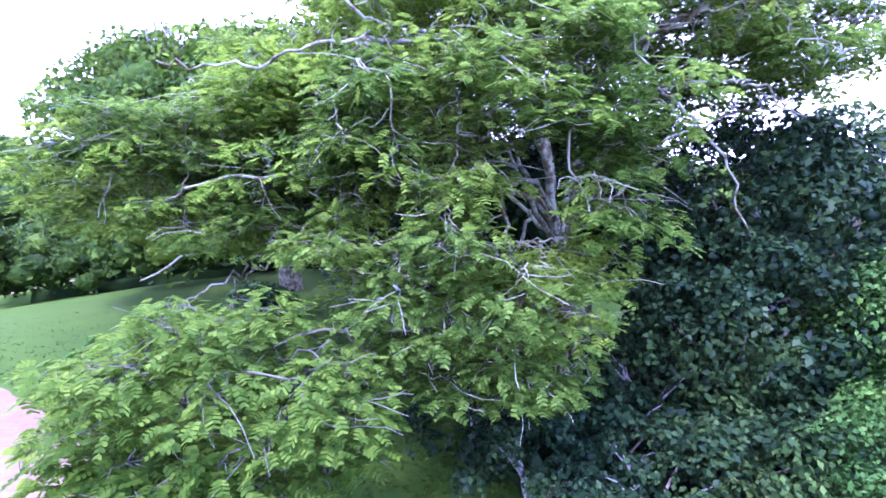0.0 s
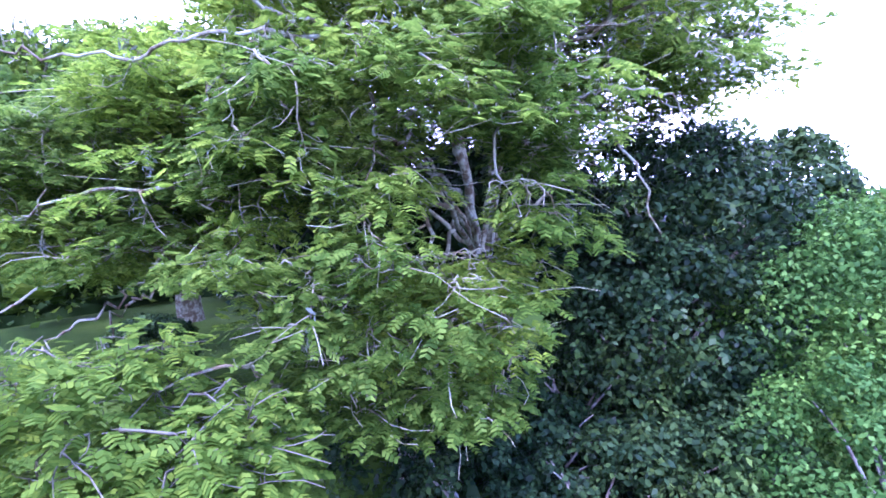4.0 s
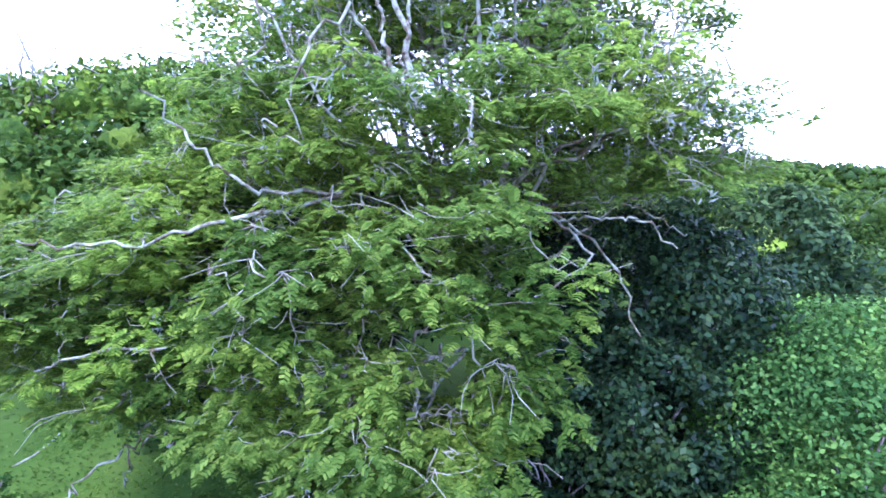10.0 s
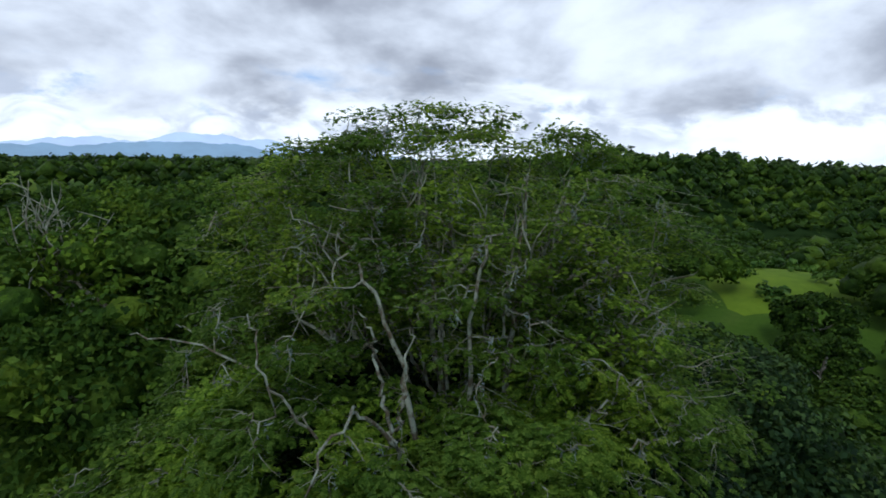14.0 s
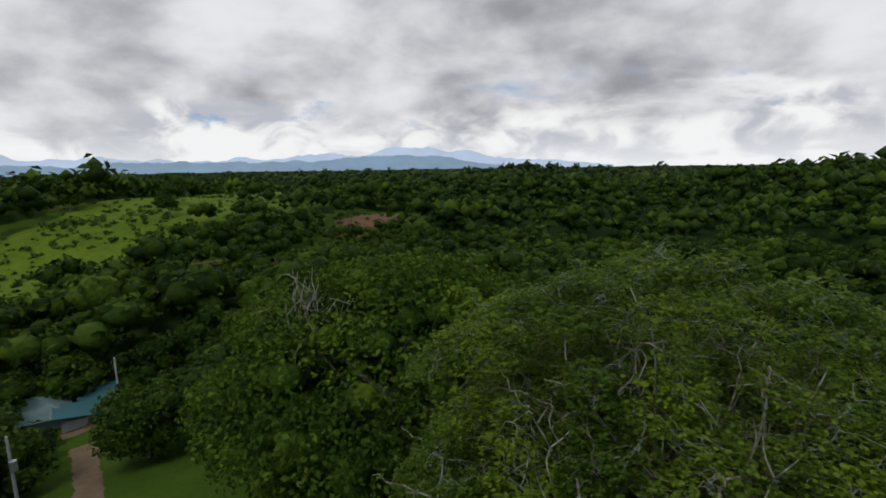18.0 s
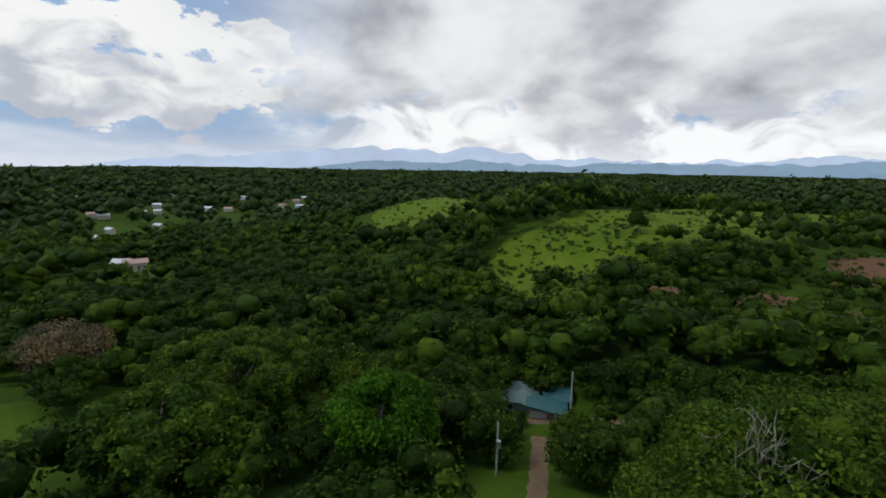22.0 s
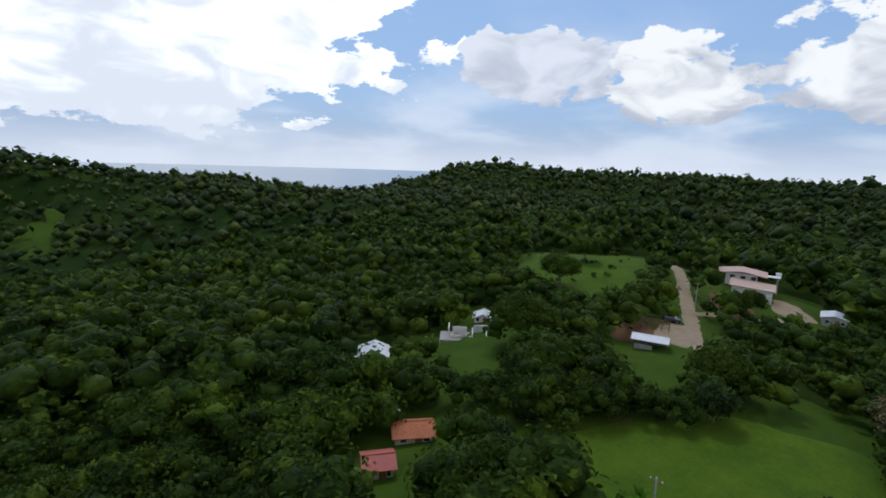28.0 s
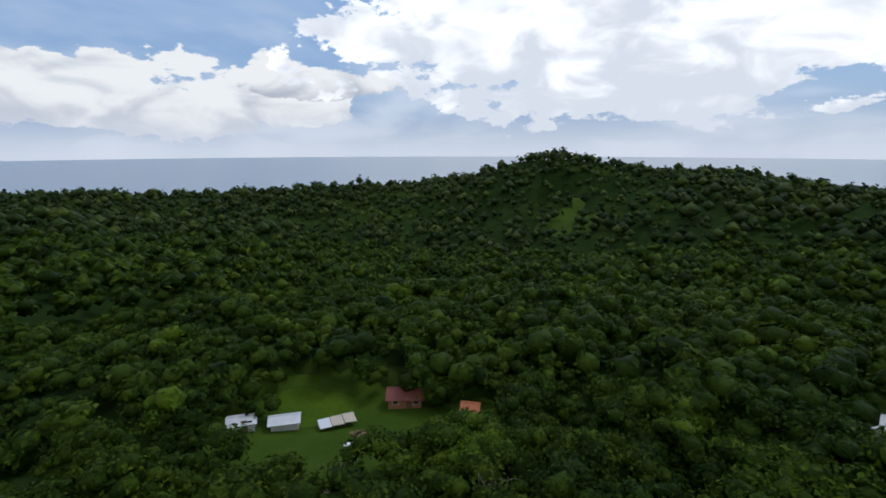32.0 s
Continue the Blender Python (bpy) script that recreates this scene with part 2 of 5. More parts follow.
M["dry"] = leaf_mat("dry_brown_leaves", (0.13, 0.1, 0.065), (0.2, 0.15, 0.1), (0.28, 0.21, 0.15), cell=0.4, thin=0.2)


def bark_mat(name, base, pale, amount):
    a = Mat(name, 0.9, 0, 0.2)
    lichen = a.noise(3.5, 6, 0.65)
    grain = a.noise(14, 5, 0.6, stretch=(1, 1, 0.25))
    c = a.mix(a.ramp(lichen, [(amount - 0.07, (0, 0, 0)), (amount + 0.07, (1, 1, 1))]), a.ramp(grain, [(0.3, tuple(v * 0.6 for v in base)), (0.7, base)]), a.ramp(grain, [(0.3, tuple(v * 0.75 for v in pale)), (0.7, pale)]))
    a.color(c).bump(grain, 0.5, 0.02)
    return a.m


M["bark"] = bark_mat("lichen_bark", (0.11, 0.085, 0.045), (0.285, 0.29, 0.195), 0.5)
M["bark_red"] = bark_mat("brown_bark", (0.15, 0.085, 0.055), (0.36, 0.32, 0.27), 0.62)
M["twig"] = bark_mat("pale_twig_bark", (0.21, 0.175, 0.1), (0.33, 0.325, 0.215), 0.47)
M["bark_young"] = bark_mat("young_green_brown_bark", (0.06, 0.05, 0.03), (0.14, 0.13, 0.085), 0.4)
M["bark_grey"] = bark_mat("grey_bark", (0.2, 0.17, 0.13), (0.36, 0.34, 0.3), 0.55)
M["moss"] = Mat("hanging_lichen", 0.95).color((0.23, 0.26, 0.2)).m


def ground_mat():
    a = Mat("grass_ground", 0.95, 0, 0.1)
    p = a.world_place()
    fine = a.noise(2.2, 6, 0.7, vec=p)
    mid = a.noise(0.22, 5, 0.6, vec=p)
    big = a.noise(0.02, 4, 0.5, vec=p)
    g = a.ramp(fine, [(0.25, (0.028, 0.057, 0.004)), (0.5, (0.046, 0.086, 0.007)), (0.75, (0.076, 0.116, 0.012))])
    g2 = a.ramp(mid, [(0.3, (0.036, 0.07, 0.005)), (0.55, (0.06, 0.102, 0.008)), (0.75, (0.092, 0.12, 0.018))])
    c = a.mix(0.5, g, g2)
    earth = a.ramp(a.noise(0.05, 6, 0.62, vec=p), [(0.66, (0, 0, 0)), (0.74, (1, 1, 1))])
    c = a.mix(earth, c, a.ramp(fine, [(0.3, (0.12, 0.075, 0.04)), (0.7, (0.2, 0.13, 0.07))]))
    c = a.mix(1.0, c, a.ramp(big, [(0.3, (0.75, 0.8, 0.75)), (0.7, (1.1, 1.1, 1.0))]), "MULTIPLY")
    a.color(c).bump(fine, 0.6, 0.08)
    return a.m


M["ground"] = ground_mat()


def soil_mat(name, a_, b_, scale=1.2):
    a = Mat(name, 0.95, 0, 0.15)
    p = a.world_place()
    f = a.noise(scale, 7, 0.65, vec=p)
    g = a.noise(scale * 9, 4, 0.6, vec=p)
    c = a.mix(0.35, a.ramp(f, [(0.3, a_), (0.7, b_)]), a.ramp(g, [(0.3, a_), (0.7, b_)]))
    a.color(c).bump(g, 0.5, 0.03)
    return a.m


M["dirt"] = soil_mat("dirt_track", (0.13, 0.085, 0.048), (0.24, 0.165, 0.095), 0.8)
M["red_soil"] = soil_mat("red_soil", (0.115, 0.06, 0.03), (0.2, 0.115, 0.06), 0.3)
M["gravel"] = soil_mat("pale_gravel", (0.25, 0.19, 0.12), (0.4, 0.31, 0.21), 0.6)
M["meadow"] = soil_mat("meadow_grass", (0.036, 0.076, 0.003), (0.088, 0.142, 0.006), 0.16)
M["pasture"] = soil_mat("pale_pasture_grass", (0.056, 0.1, 0.004), (0.15, 0.205, 0.009), 0.1)


def plain(name, c, rough=0.6, metal=0.0, var=0.15, scale=2.0, stretch=None):
    a = Mat(name, rough, metal)
    f = a.noise(scale, 6, 0.6, stretch=stretch)
    a.color(a.ramp(f, [(0.25, tuple(v * (1 - var) for v in c)), (0.75, tuple(min(1, v * (1 + var)) for v in c))]))
    a.bump(f, 0.15, 0.01)
    return a.m


M["teal_roof"] = plain("teal_sheet_roof", (0.04, 0.125, 0.125), 0.6, 0.0, 0.2, 1.2, (1, 6, 1))
M["pale_roof"] = plain("weathered_pale_teal_roof", (0.13, 0.19, 0.165), 0.7, 0.0, 0.2, 1.0, (1, 6, 1))
M["white_roof"] = plain("white_sheet_roof", (0.72, 0.73, 0.74), 0.45, 0.0, 0.12, 0.8)
M["orange_tile"] = plain("orange_tile_roof", (0.46, 0.16, 0.07), 0.8, 0, 0.3, 3)
M["red_roof"] = plain("red_sheet_roof", (0.42, 0.1, 0.075), 0.55, 0, 0.15, 1.5)
M["maroon_roof"] = plain("maroon_roof", (0.2, 0.06, 0.045), 0.6, 0, 0.2, 1.5)
M["pink_roof"] = plain("pinkish_concrete_roof", (0.55, 0.38, 0.31), 0.8, 0, 0.1, 1.5)
M["white_wall"] = plain("white_plaster", (0.74, 0.72, 0.68), 0.8, 0, 0.08, 1.5)
M["cream_wall"] = plain("cream_plaster", (0.58, 0.5, 0.4), 0.8, 0, 0.12, 1.5)
M["brick_wall"] = plain("orange_clay_wall", (0.38, 0.19, 0.1), 0.85, 0, 0.2, 3)
M["concrete"] = plain("grey_concrete", (0.4, 0.38, 0.35), 0.85, 0, 0.15, 1.5)
M["wood"] = plain("brown_timber", (0.2, 0.12, 0.07), 0.75, 0, 0.3, 4, (1, 1, 6))
M["white_paint"] = plain("white_paint", (0.78, 0.78, 0.76), 0.5, 0, 0.05, 2)
M["tank"] = plain("white_plastic_tank", (0.75, 0.75, 0.73), 0.4, 0, 0.05, 2)
M["metal"] = plain("galvanised_metal", (0.5, 0.5, 0.5), 0.4, 0.8, 0.1, 5)
M["dark_paint"] = plain("dark_car_paint", (0.03, 0.035, 0.05), 0.25, 0.2, 0.1, 3)
M["tyre"] = plain("black_rubber", (0.025, 0.025, 0.025), 0.85, 0, 0.1, 6)
glass = Mat("window_glass", 0.08, 0, 0.6)
glass.color((0.04, 0.05, 0.06))
M["glass"] = glass.m
# base colour is lightened to carry the sky's glare on the sea
water = Mat("sea_water", 0.3, 0, 0.5)
water.color((0.3, 0.36, 0.42)).bump(water.noise(0.02, 5, 0.6), 0.3, 1.0)
M["water"] = water.m
# far ranges: distance haze is put into a pale blue colour and emission
for key, col, haze_glow in (("mountain", (0.2, 0.25, 0.32), (0.42, 0.48, 0.57)), ("foothill", (0.1, 0.16, 0.2), (0.2, 0.26, 0.33))):
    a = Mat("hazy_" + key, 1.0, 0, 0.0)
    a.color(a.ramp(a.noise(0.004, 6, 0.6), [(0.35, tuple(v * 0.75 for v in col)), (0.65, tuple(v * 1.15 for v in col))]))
    a.b.inputs["Emission Color"].default_value, a.b.inputs["Emission Strength"].default_value = (*haze_glow, 1), 0.95
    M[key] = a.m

# ---- ground ----


def bell(x, y, cx, cy, sx, sy):
    return np.exp(-(((x - cx) / sx) ** 2 + ((y - cy) / sy) ** 2))


def height(x, y):
    """The ground's height: a knoll with the big tree, fields north-west, a valley and hills down to the sea in the south."""
    x, y = np.asarray(x, float), np.asarray(y, float)
    z = -15 + 12 * bell(x, y, -5, -15, 150, 150) + 3 * bell(x, y, 3, 9, 40, 40) - 5 * bell(x, y, -62, 40, 26, 26) + 9 * bell(x, y, 44, 54, 22, 22) + 21 * bell(x, y, -300, 108, 130, 50)
    z += 20 * bell(x, y, -158, 180, 95, 110) + 24 * bell(x, y, 250, 395, 160, 150) + 15 * bell(x, y, -134, 789, 350, 250)
    z += -9 * bell(x, y, -560, -6, 260, 350) - 9 * bell(x, y, -398, -82, 190, 170) + 2 * bell(x, y, -162, -107, 60, 60) + 3.5 * bell(x, y, -152, -91, 20, 20) + 14 * bell(x, y, -200, -217, 90, 80)
    z += 34 * bell(x, y, -470, -860, 260, 200) + 23 * bell(x, y, -760, -560, 280, 240) + 34 * bell(x, y, 195, -668, 120, 115) - 12 * bell(x, y, -180, -700, 110, 110) + 6 * bell(x, y, 1036, -560, 450, 300) - 34 * bell(x, y, 705, -395, 450, 380)
    z += -40 * bell(x, y, 155, -381, 230, 170) - 40 * bell(x, y, -254, -884, 150, 200) - 15 * bell(x, y, 541, -797, 280, 240)
    z += 10 * bell(x, y, -112, -128, 55, 50) - 2.5 * bell(x, y, 50, -55, 25, 25) + 12 * bell(x, y, -40, 310, 160, 110) + 10 * bell(x, y, 150, 260, 120, 120)
    s = np.clip((-y - 880) / 500, 0, 1)
    z -= 95 * s * s * (3 - 2 * s)
    e = np.clip((0.75 * x - 0.66 * y - 830) / 420, 0, 1)
    z -= 80 * e * e * (3 - 2 * e) * (1 - s)
    far = np.hypot(x, y)
    z += np.clip((far - 25) / 60, 0, 1) * (1.3 * np.sin(x * 0.043 + 1) * np.cos(y * 0.051) + 0.8 * np.sin(x * 0.11 - y * 0.09))
    z += np.clip((far - 250) / 300, 0, 1) * (4 * np.sin(x * 0.012 + 2) * np.cos(y * 0.014 + 1))
    return z


def mesh_of(name, verts, quads=None, tris=None, smooth=False):
    me = bpy.data.meshes.new(name)
    verts = np.asarray(verts, np.float32)
    quads = np.zeros((0, 4), np.int32) if quads is None else np.asarray(quads, np.int32)
    tris = np.zeros((0, 3), np.int32) if tris is None else np.asarray(tris, np.int32)
    me.vertices.add(len(verts))
    me.vertices.foreach_set("co", verts.ravel())
    loops = np.concatenate([quads.ravel(), tris.ravel()]).astype(np.int32)
    me.loops.add(len(loops))
    me.loops.foreach_set("vertex_index", loops)
    me.polygons.add(len(quads) + len(tris))
    me.polygons.foreach_set("loop_start", np.concatenate([np.arange(len(quads)) * 4, len(quads) * 4 + np.arange(len(tris)) * 3]).astype(np.int32))
    if smooth:
        me.polygons.foreach_set("use_smooth", np.concatenate([np.full(len(quads), smooth is True), np.ones(len(tris), bool)]))
    me.update(calc_edges=True)
    return me


def part(name, data, material, parent=None, label=""):
    """Links a mesh (or a bmesh) as one object, under a thing or a part."""
    if isinstance(data, bmesh.types.BMesh):
        me = bpy.data.meshes.new(name)
        data.to_mesh(me)
        data.free()
        data = me
    data.materials.clear()
    data.materials.append(material)
    ob = new(name, data)
    ob.parent = parent
    return tagged(ob, label)


def thing(name, x, y, z=None, turn=0.0, label="", category="", group="", kind=""):
    ob = new(name)
    ob.empty_display_size = 0.3
    ob.matrix_world = pose(x, y, float(height(x, y)) if z is None else z, 0, 0, turn)
    return tagged(ob, label, category, group, kind)


def make_ground():
    rings = np.concatenate([np.linspace(0.5, 60, 45), np.geomspace(61, 4700, 135)])
    seg = 240
    a = np.linspace(0, 2 * np.pi, seg, endpoint=False)
    x, y = (rings[:, None] * np.cos(a)).ravel(), (rings[:, None] * np.sin(a)).ravel()
    v = np.stack([x, y, height(x, y)], 1)
    i, j = np.meshgrid(np.arange(len(rings) - 1), np.arange(seg), indexing="ij")
    q = np.stack([i * seg + j, (i + 1) * seg + j, (i + 1) * seg + (j + 1) % seg, i * seg + (j + 1) % seg], -1).reshape(-1, 4)
    v = np.concatenate([v, [[0, 0, float(height(0, 0))]]])
    t = np.stack([np.full(seg, len(v) - 1), np.arange(seg), (np.arange(seg) + 1) % seg], 1)
    g = part("ground", mesh_of("ground", v, q, t, True), M["ground"])
    tagged(g, "rolling green grassland and forest floor with bare earth", "ground", kind="structure")


make_ground()


def strip(name, points, widths, material, label, lift=0.05, wobble=0.12, category="road"):
    """A track that follows the ground along a smooth line through the points."""
    p = np.array(points, float)
    t = np.linspace(0, len(p) - 1, (len(p) - 1) * 14 + 1)
    i = np.clip(t.astype(int), 0, len(p) - 2)
    f = (t - i)[:, None]
    p0, p1, p2, p3 = p[np.maximum(i - 1, 0)], p[i], p[i + 1], p[np.minimum(i + 2, len(p) - 1)]
    c = 0.5 * (2 * p1 + (p2 - p0) * f + (2 * p0 - 5 * p1 + 4 * p2 - p3) * f**2 + (3 * p1 - p0 - 3 * p2 + p3) * f**3)
    d = np.gradient(c, axis=0)
    d /= np.linalg.norm(d, axis=1)[:, None]
    nrm = np.stack([-d[:, 1], d[:, 0]], 1)
    w = np.interp(t, np.arange(len(p)), widths) / 2
    rng = np.random.default_rng(5)
    cols, rows = 7, len(c)
    offs = np.linspace(-1, 1, cols)
    v = []
    for k, o in enumerate(offs):
        edge = (1 + wobble * rng.normal(size=rows)) if abs(o) == 1 else np.ones(rows)
        xy = c + nrm * (o * w * edge)[:, None]
        rut = -0.03 * np.exp(-((abs(o) - 0.5) / 0.2) ** 2)
        v.append(np.column_stack([xy, height(xy[:, 0], xy[:, 1]) + lift * (1 if abs(o) < 1 else -0.6) + rut]))
    v = np.stack(v, 1).reshape(-1, 3)
    r, k = np.meshgrid(np.arange(rows - 1), np.arange(cols - 1), indexing="ij")
    q = np.stack([r * cols + k, (r + 1) * cols + k, (r + 1) * cols + k + 1, r * cols + k + 1], -1).reshape(-1, 4)
    return tagged(part(name, mesh_of(name, v, q, None, True), material), label, category, kind="structure")


def patch(name, cx, cy, rx, ry, turn, material, label, lift=0.06):
    """An uneven sheet of soil or grass that lies on the ground."""
    rng = np.random.default_rng(int(abs(cx * 7 + cy * 3)) + 1)
    seg, rings = 40, 14
    a = np.linspace(0, 2 * np.pi, seg, endpoint=False)
    rim = 1 + 0.1 * np.sin(3 * a + rng.uniform(0, 6)) + 0.07 * np.sin(5 * a + rng.uniform(0, 6)) + 0.05 * np.sin(9 * a + rng.uniform(0, 6))
    r = np.linspace(0, 1, rings + 1)[1:]
    lx, ly = (r[:, None] * rim * np.cos(a) * rx).ravel(), (r[:, None] * rim * np.sin(a) * ry).ravel()
    ct, st = math.cos(radians(turn)), math.sin(radians(turn))
    x, y = cx + lx * ct - ly * st, cy + lx * st + ly * ct
    up = np.where(np.repeat(r, seg) > 0.99, -0.15, lift * (1 + 0.02 * max(rx, ry)))
    v = np.column_stack([x, y, height(x, y) + up])
    v = np.concatenate([v, [[cx, cy, float(height(cx, cy)) + lift * (1 + 0.02 * max(rx, ry))]]])
    i, j = np.meshgrid(np.arange(rings - 1), np.arange(seg), indexing="ij")
    q = np.stack([i * seg + j, (i + 1) * seg + j, (i + 1) * seg + (j + 1) % seg, i * seg + (j + 1) % seg], -1).reshape(-1, 4)
    t = np.stack([np.full(seg, len(v) - 1), np.arange(seg), (np.arange(seg) + 1) % seg], 1)
    return tagged(part(name, mesh_of(name, v, q, t, True), material), label, "ground", kind="structure")


def sheet_disc(name, radius, z, material, label, category):
    a = np.linspace(0, 2 * np.pi, 96, endpoint=False)
    v = np.concatenate([[[0, 0, z]], np.stack([radius * np.cos(a), radius * np.sin(a), 0 * a + z], 1)])
    t = np.stack([np.zeros(96, int), np.arange(96) + 1, (np.arange(96) + 1) % 96 + 1], 1)
    return tagged(part(name, mesh_of(name, v, None, t), material), label, category, kind="structure")


sheet_disc("water", 4850, -78, M["water"], "pale grey-blue sea under haze to the horizon", "sea")


def mountains(name, az0, az1, dist, peak, seed, material, label):
    """A far range: a rough ridge between two bearings (degrees to the left of +y)."""
    rng = np.random.default_rng(seed)
    n, rows = 220, 10
    a = np.radians(np.linspace(az0, az1, n))
    u = np.linspace(0, 1, n)
    prof = sum(rng.uniform(0.4, 1) / k * np.sin(2 * np.pi * k * u * 1.3 + rng.uniform(0, 6)) for k in range(1, 30))
    prof = (prof - prof.min()) / np.ptp(prof)
    top = peak * (0.35 + 0.65 * prof) * np.clip(np.minimum(u, 1 - u) * 7, 0.05, 1)
    v = []
    for k in range(rows):
        f = k / (rows - 1)
        d = dist + 420 * (f - 1) + 30 * np.sin(a * 40 + k) * (1 - f)
        v.append(np.stack([-np.sin(a) * d, np.cos(a) * d, -70 + (top + 70) * f**1.2 + rng.normal(size=n) * peak * 0.02 * (f > 0)], 1))
    v = np.stack(v, 1).reshape(-1, 3)
    r, k = np.meshgrid(np.arange(n - 1), np.arange(rows - 1), indexing="ij")
    q = np.stack([r * rows + k, (r + 1) * rows + k, (r + 1) * rows + k + 1, r * rows + k + 1], -1).reshape(-1, 4)
    tagged(part(name, mesh_of(name, v, q, None, True), material), label, "mountains", kind="structure")


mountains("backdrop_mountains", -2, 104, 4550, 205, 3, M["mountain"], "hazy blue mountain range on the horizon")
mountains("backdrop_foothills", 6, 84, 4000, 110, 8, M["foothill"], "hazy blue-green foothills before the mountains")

# ---- foliage and wood ----


def unit(v):
    return v / np.maximum(np.linalg.norm(v, axis=-1, keepdims=True), 1e-9)


def leaf_quads(centres, normals, size, rng, slim=0.6):
    """One small four-cornered leaf at each place, facing about the given way."""
    n = len(centres)
    t = unit(np.cross(normals, rng.normal(size=(n, 3))))
    b = np.cross(normals, t)
    s = np.asarray(size).reshape(-1, 1) * rng.uniform(0.65, 1.35, (n, 1))
    bend = normals * s * 0.25
    v = np.stack([centres - t * s, centres - b * s * slim + bend, centres + t * s, centres + b * s * slim + bend], 1).reshape(-1, 3)
    return v, np.arange(4 * n).reshape(-1, 4)


def tube(path, radii, sides=6):
    p, r = np.asarray(path, float), np.asarray(radii, float)
    d = unit(np.gradient(p, axis=0))
    ref = np.where(np.abs(d[:, 2:3]) > 0.9, [[1.0, 0, 0]], [[0, 0, 1.0]])
    u = unit(np.cross(d, ref))
    w = np.cross(d, u)
    a = np.linspace(0, 2 * np.pi, sides, endpoint=False)
    v = (p[:, None] + r[:, None, None] * (u[:, None] * np.cos(a)[None, :, None] + w[:, None] * np.sin(a)[None, :, None])).reshape(-1, 3)
    i, j = np.meshgrid(np.arange(len(p) - 1), np.arange(sides), indexing="ij")
    q = np.stack([i * sides + j, i * sides + (j + 1) % sides, (i + 1) * sides + (j + 1) % sides, (i + 1) * sides + j], -1).reshape(-1, 4)
    return v, q


def merge(bits):
    vs, qs, k = [], [], 0
    for v, q in bits:
        vs.append(v), qs.append(np.asarray(q) + k)
        k += len(v)
    return np.concatenate(vs), np.concatenate(qs)


def curve(points, n=24, rough=0.0, rng=None):
    """A smooth line through the points, with some knees in it."""
    p = np.array(points, float)
    t = np.linspace(0, len(p) - 1, n)
    i = np.clip(t.astype(int), 0, len(p) - 2)
    f = (t - i)[:, None]
    p0, p1, p2, p3 = p[np.maximum(i - 1, 0)], p[i], p[i + 1], p[np.minimum(i + 2, len(p) - 1)]
    c = 0.5 * (2 * p1 + (p2 - p0) * f + (2 * p0 - 5 * p1 + 4 * p2 - p3) * f**2 + (3 * p1 - p0 - 3 * p2 + p3) * f**3)
    if rough:
        c[1:-1] += rng.normal(size=(n - 2, 3)) * rough
    return c


def blob_core(blobs, squash=0.8):
    """A coarse rough ball in each of the blobs (x, y, z, r), which keeps the crown from being seen through."""
    g = (1 + 5**0.5) / 2
    ico = unit(np.array([(-1, g, 0), (1, g, 0), (-1, -g, 0), (1, -g, 0), (0, -1, g), (0, 1, g), (0, -1, -g), (0, 1, -g), (g, 0, -1), (g, 0, 1), (-g, 0, -1), (-g, 0, 1)]))
    tri = np.array([(0, 11, 5), (0, 5, 1), (0, 1, 7), (0, 7, 10), (0, 10, 11), (1, 5, 9), (5, 11, 4), (11, 10, 2), (10, 7, 6), (7, 1, 8), (3, 9, 4), (3, 4, 2), (3, 2, 6), (3, 6, 8), (3, 8, 9), (4, 9, 5), (2, 4, 11), (6, 2, 10), (8, 6, 7), (9, 8, 1)])
    dent = np.random.default_rng(len(blobs)).uniform(0.78, 1.12, (len(blobs), 12, 1))
    v = (blobs[:, None, :3] + blobs[:, None, 3:] * ico[None] * dent * np.array([1, 1, squash])).reshape(-1, 3)
    return v, (tri[None] + 12 * np.arange(len(blobs))[:, None, None]).reshape(-1, 3)


def crown_cloud(centres, rx, rz, lumps, leaves, leaf, rng, low=-0.25, core=0.78, flat=0.8, cheap=False, shake=0.75, lump=(0.34, 0.56)):
    """Crowns built from lumps, each lump set with leaves. centres: crown middles, rx, rz: radii."""
    n = len(centres)
    az, h = rng.uniform(0, 2 * np.pi, (n, lumps)), rng.uniform(low, 1, (n, lumps)) ** 1.0
    reach = 1.12 - lump[1] * 0.8
    ring = np.sqrt(np.clip(1 - h**2, 0, 1)) * reach
    lc = np.stack([ring * np.cos(az), ring * np.sin(az), h * (reach - 0.05)], -1) * np.stack([rx, rx, rz], -1)[:, None] + centres[:, None]
    lr = (rng.uniform(*lump, (n, lumps)) * np.minimum(rx, rz * 1.3)[:, None])
    k = leaves // lumps
    d = unit(rng.normal(size=(n, lumps, k, 3)) + np.array([0, 0, 0.55]))
    p = lc[:, :, None] + d * lr[..., None, None] * np.array([1, 1, flat]) * rng.uniform(0.82, 1.12, (n, lumps, k, 1))
    nr = unit(d + shake * rng.normal(size=d.shape) + np.array([0, 0, 0.4]))
    size = np.broadcast_to(np.asarray(leaf).reshape(-1, 1, 1), (n, lumps, k))
    v, q = leaf_quads(p.reshape(-1, 3), nr.reshape(-1, 3), size.ravel(), rng)
    cv, ct = (blob_octa if cheap else blob_core)(np.concatenate([lc, lr[..., None] * core], -1).reshape(-1, 4))
    return v, q, cv, ct


def crown_mesh(name, *args, **kw):
    v, q, cv, ct = crown_cloud(*args, **kw)
    return mesh_of(name, np.concatenate([v, cv]), q, ct + len(v))


# ---- the big rain tree ----


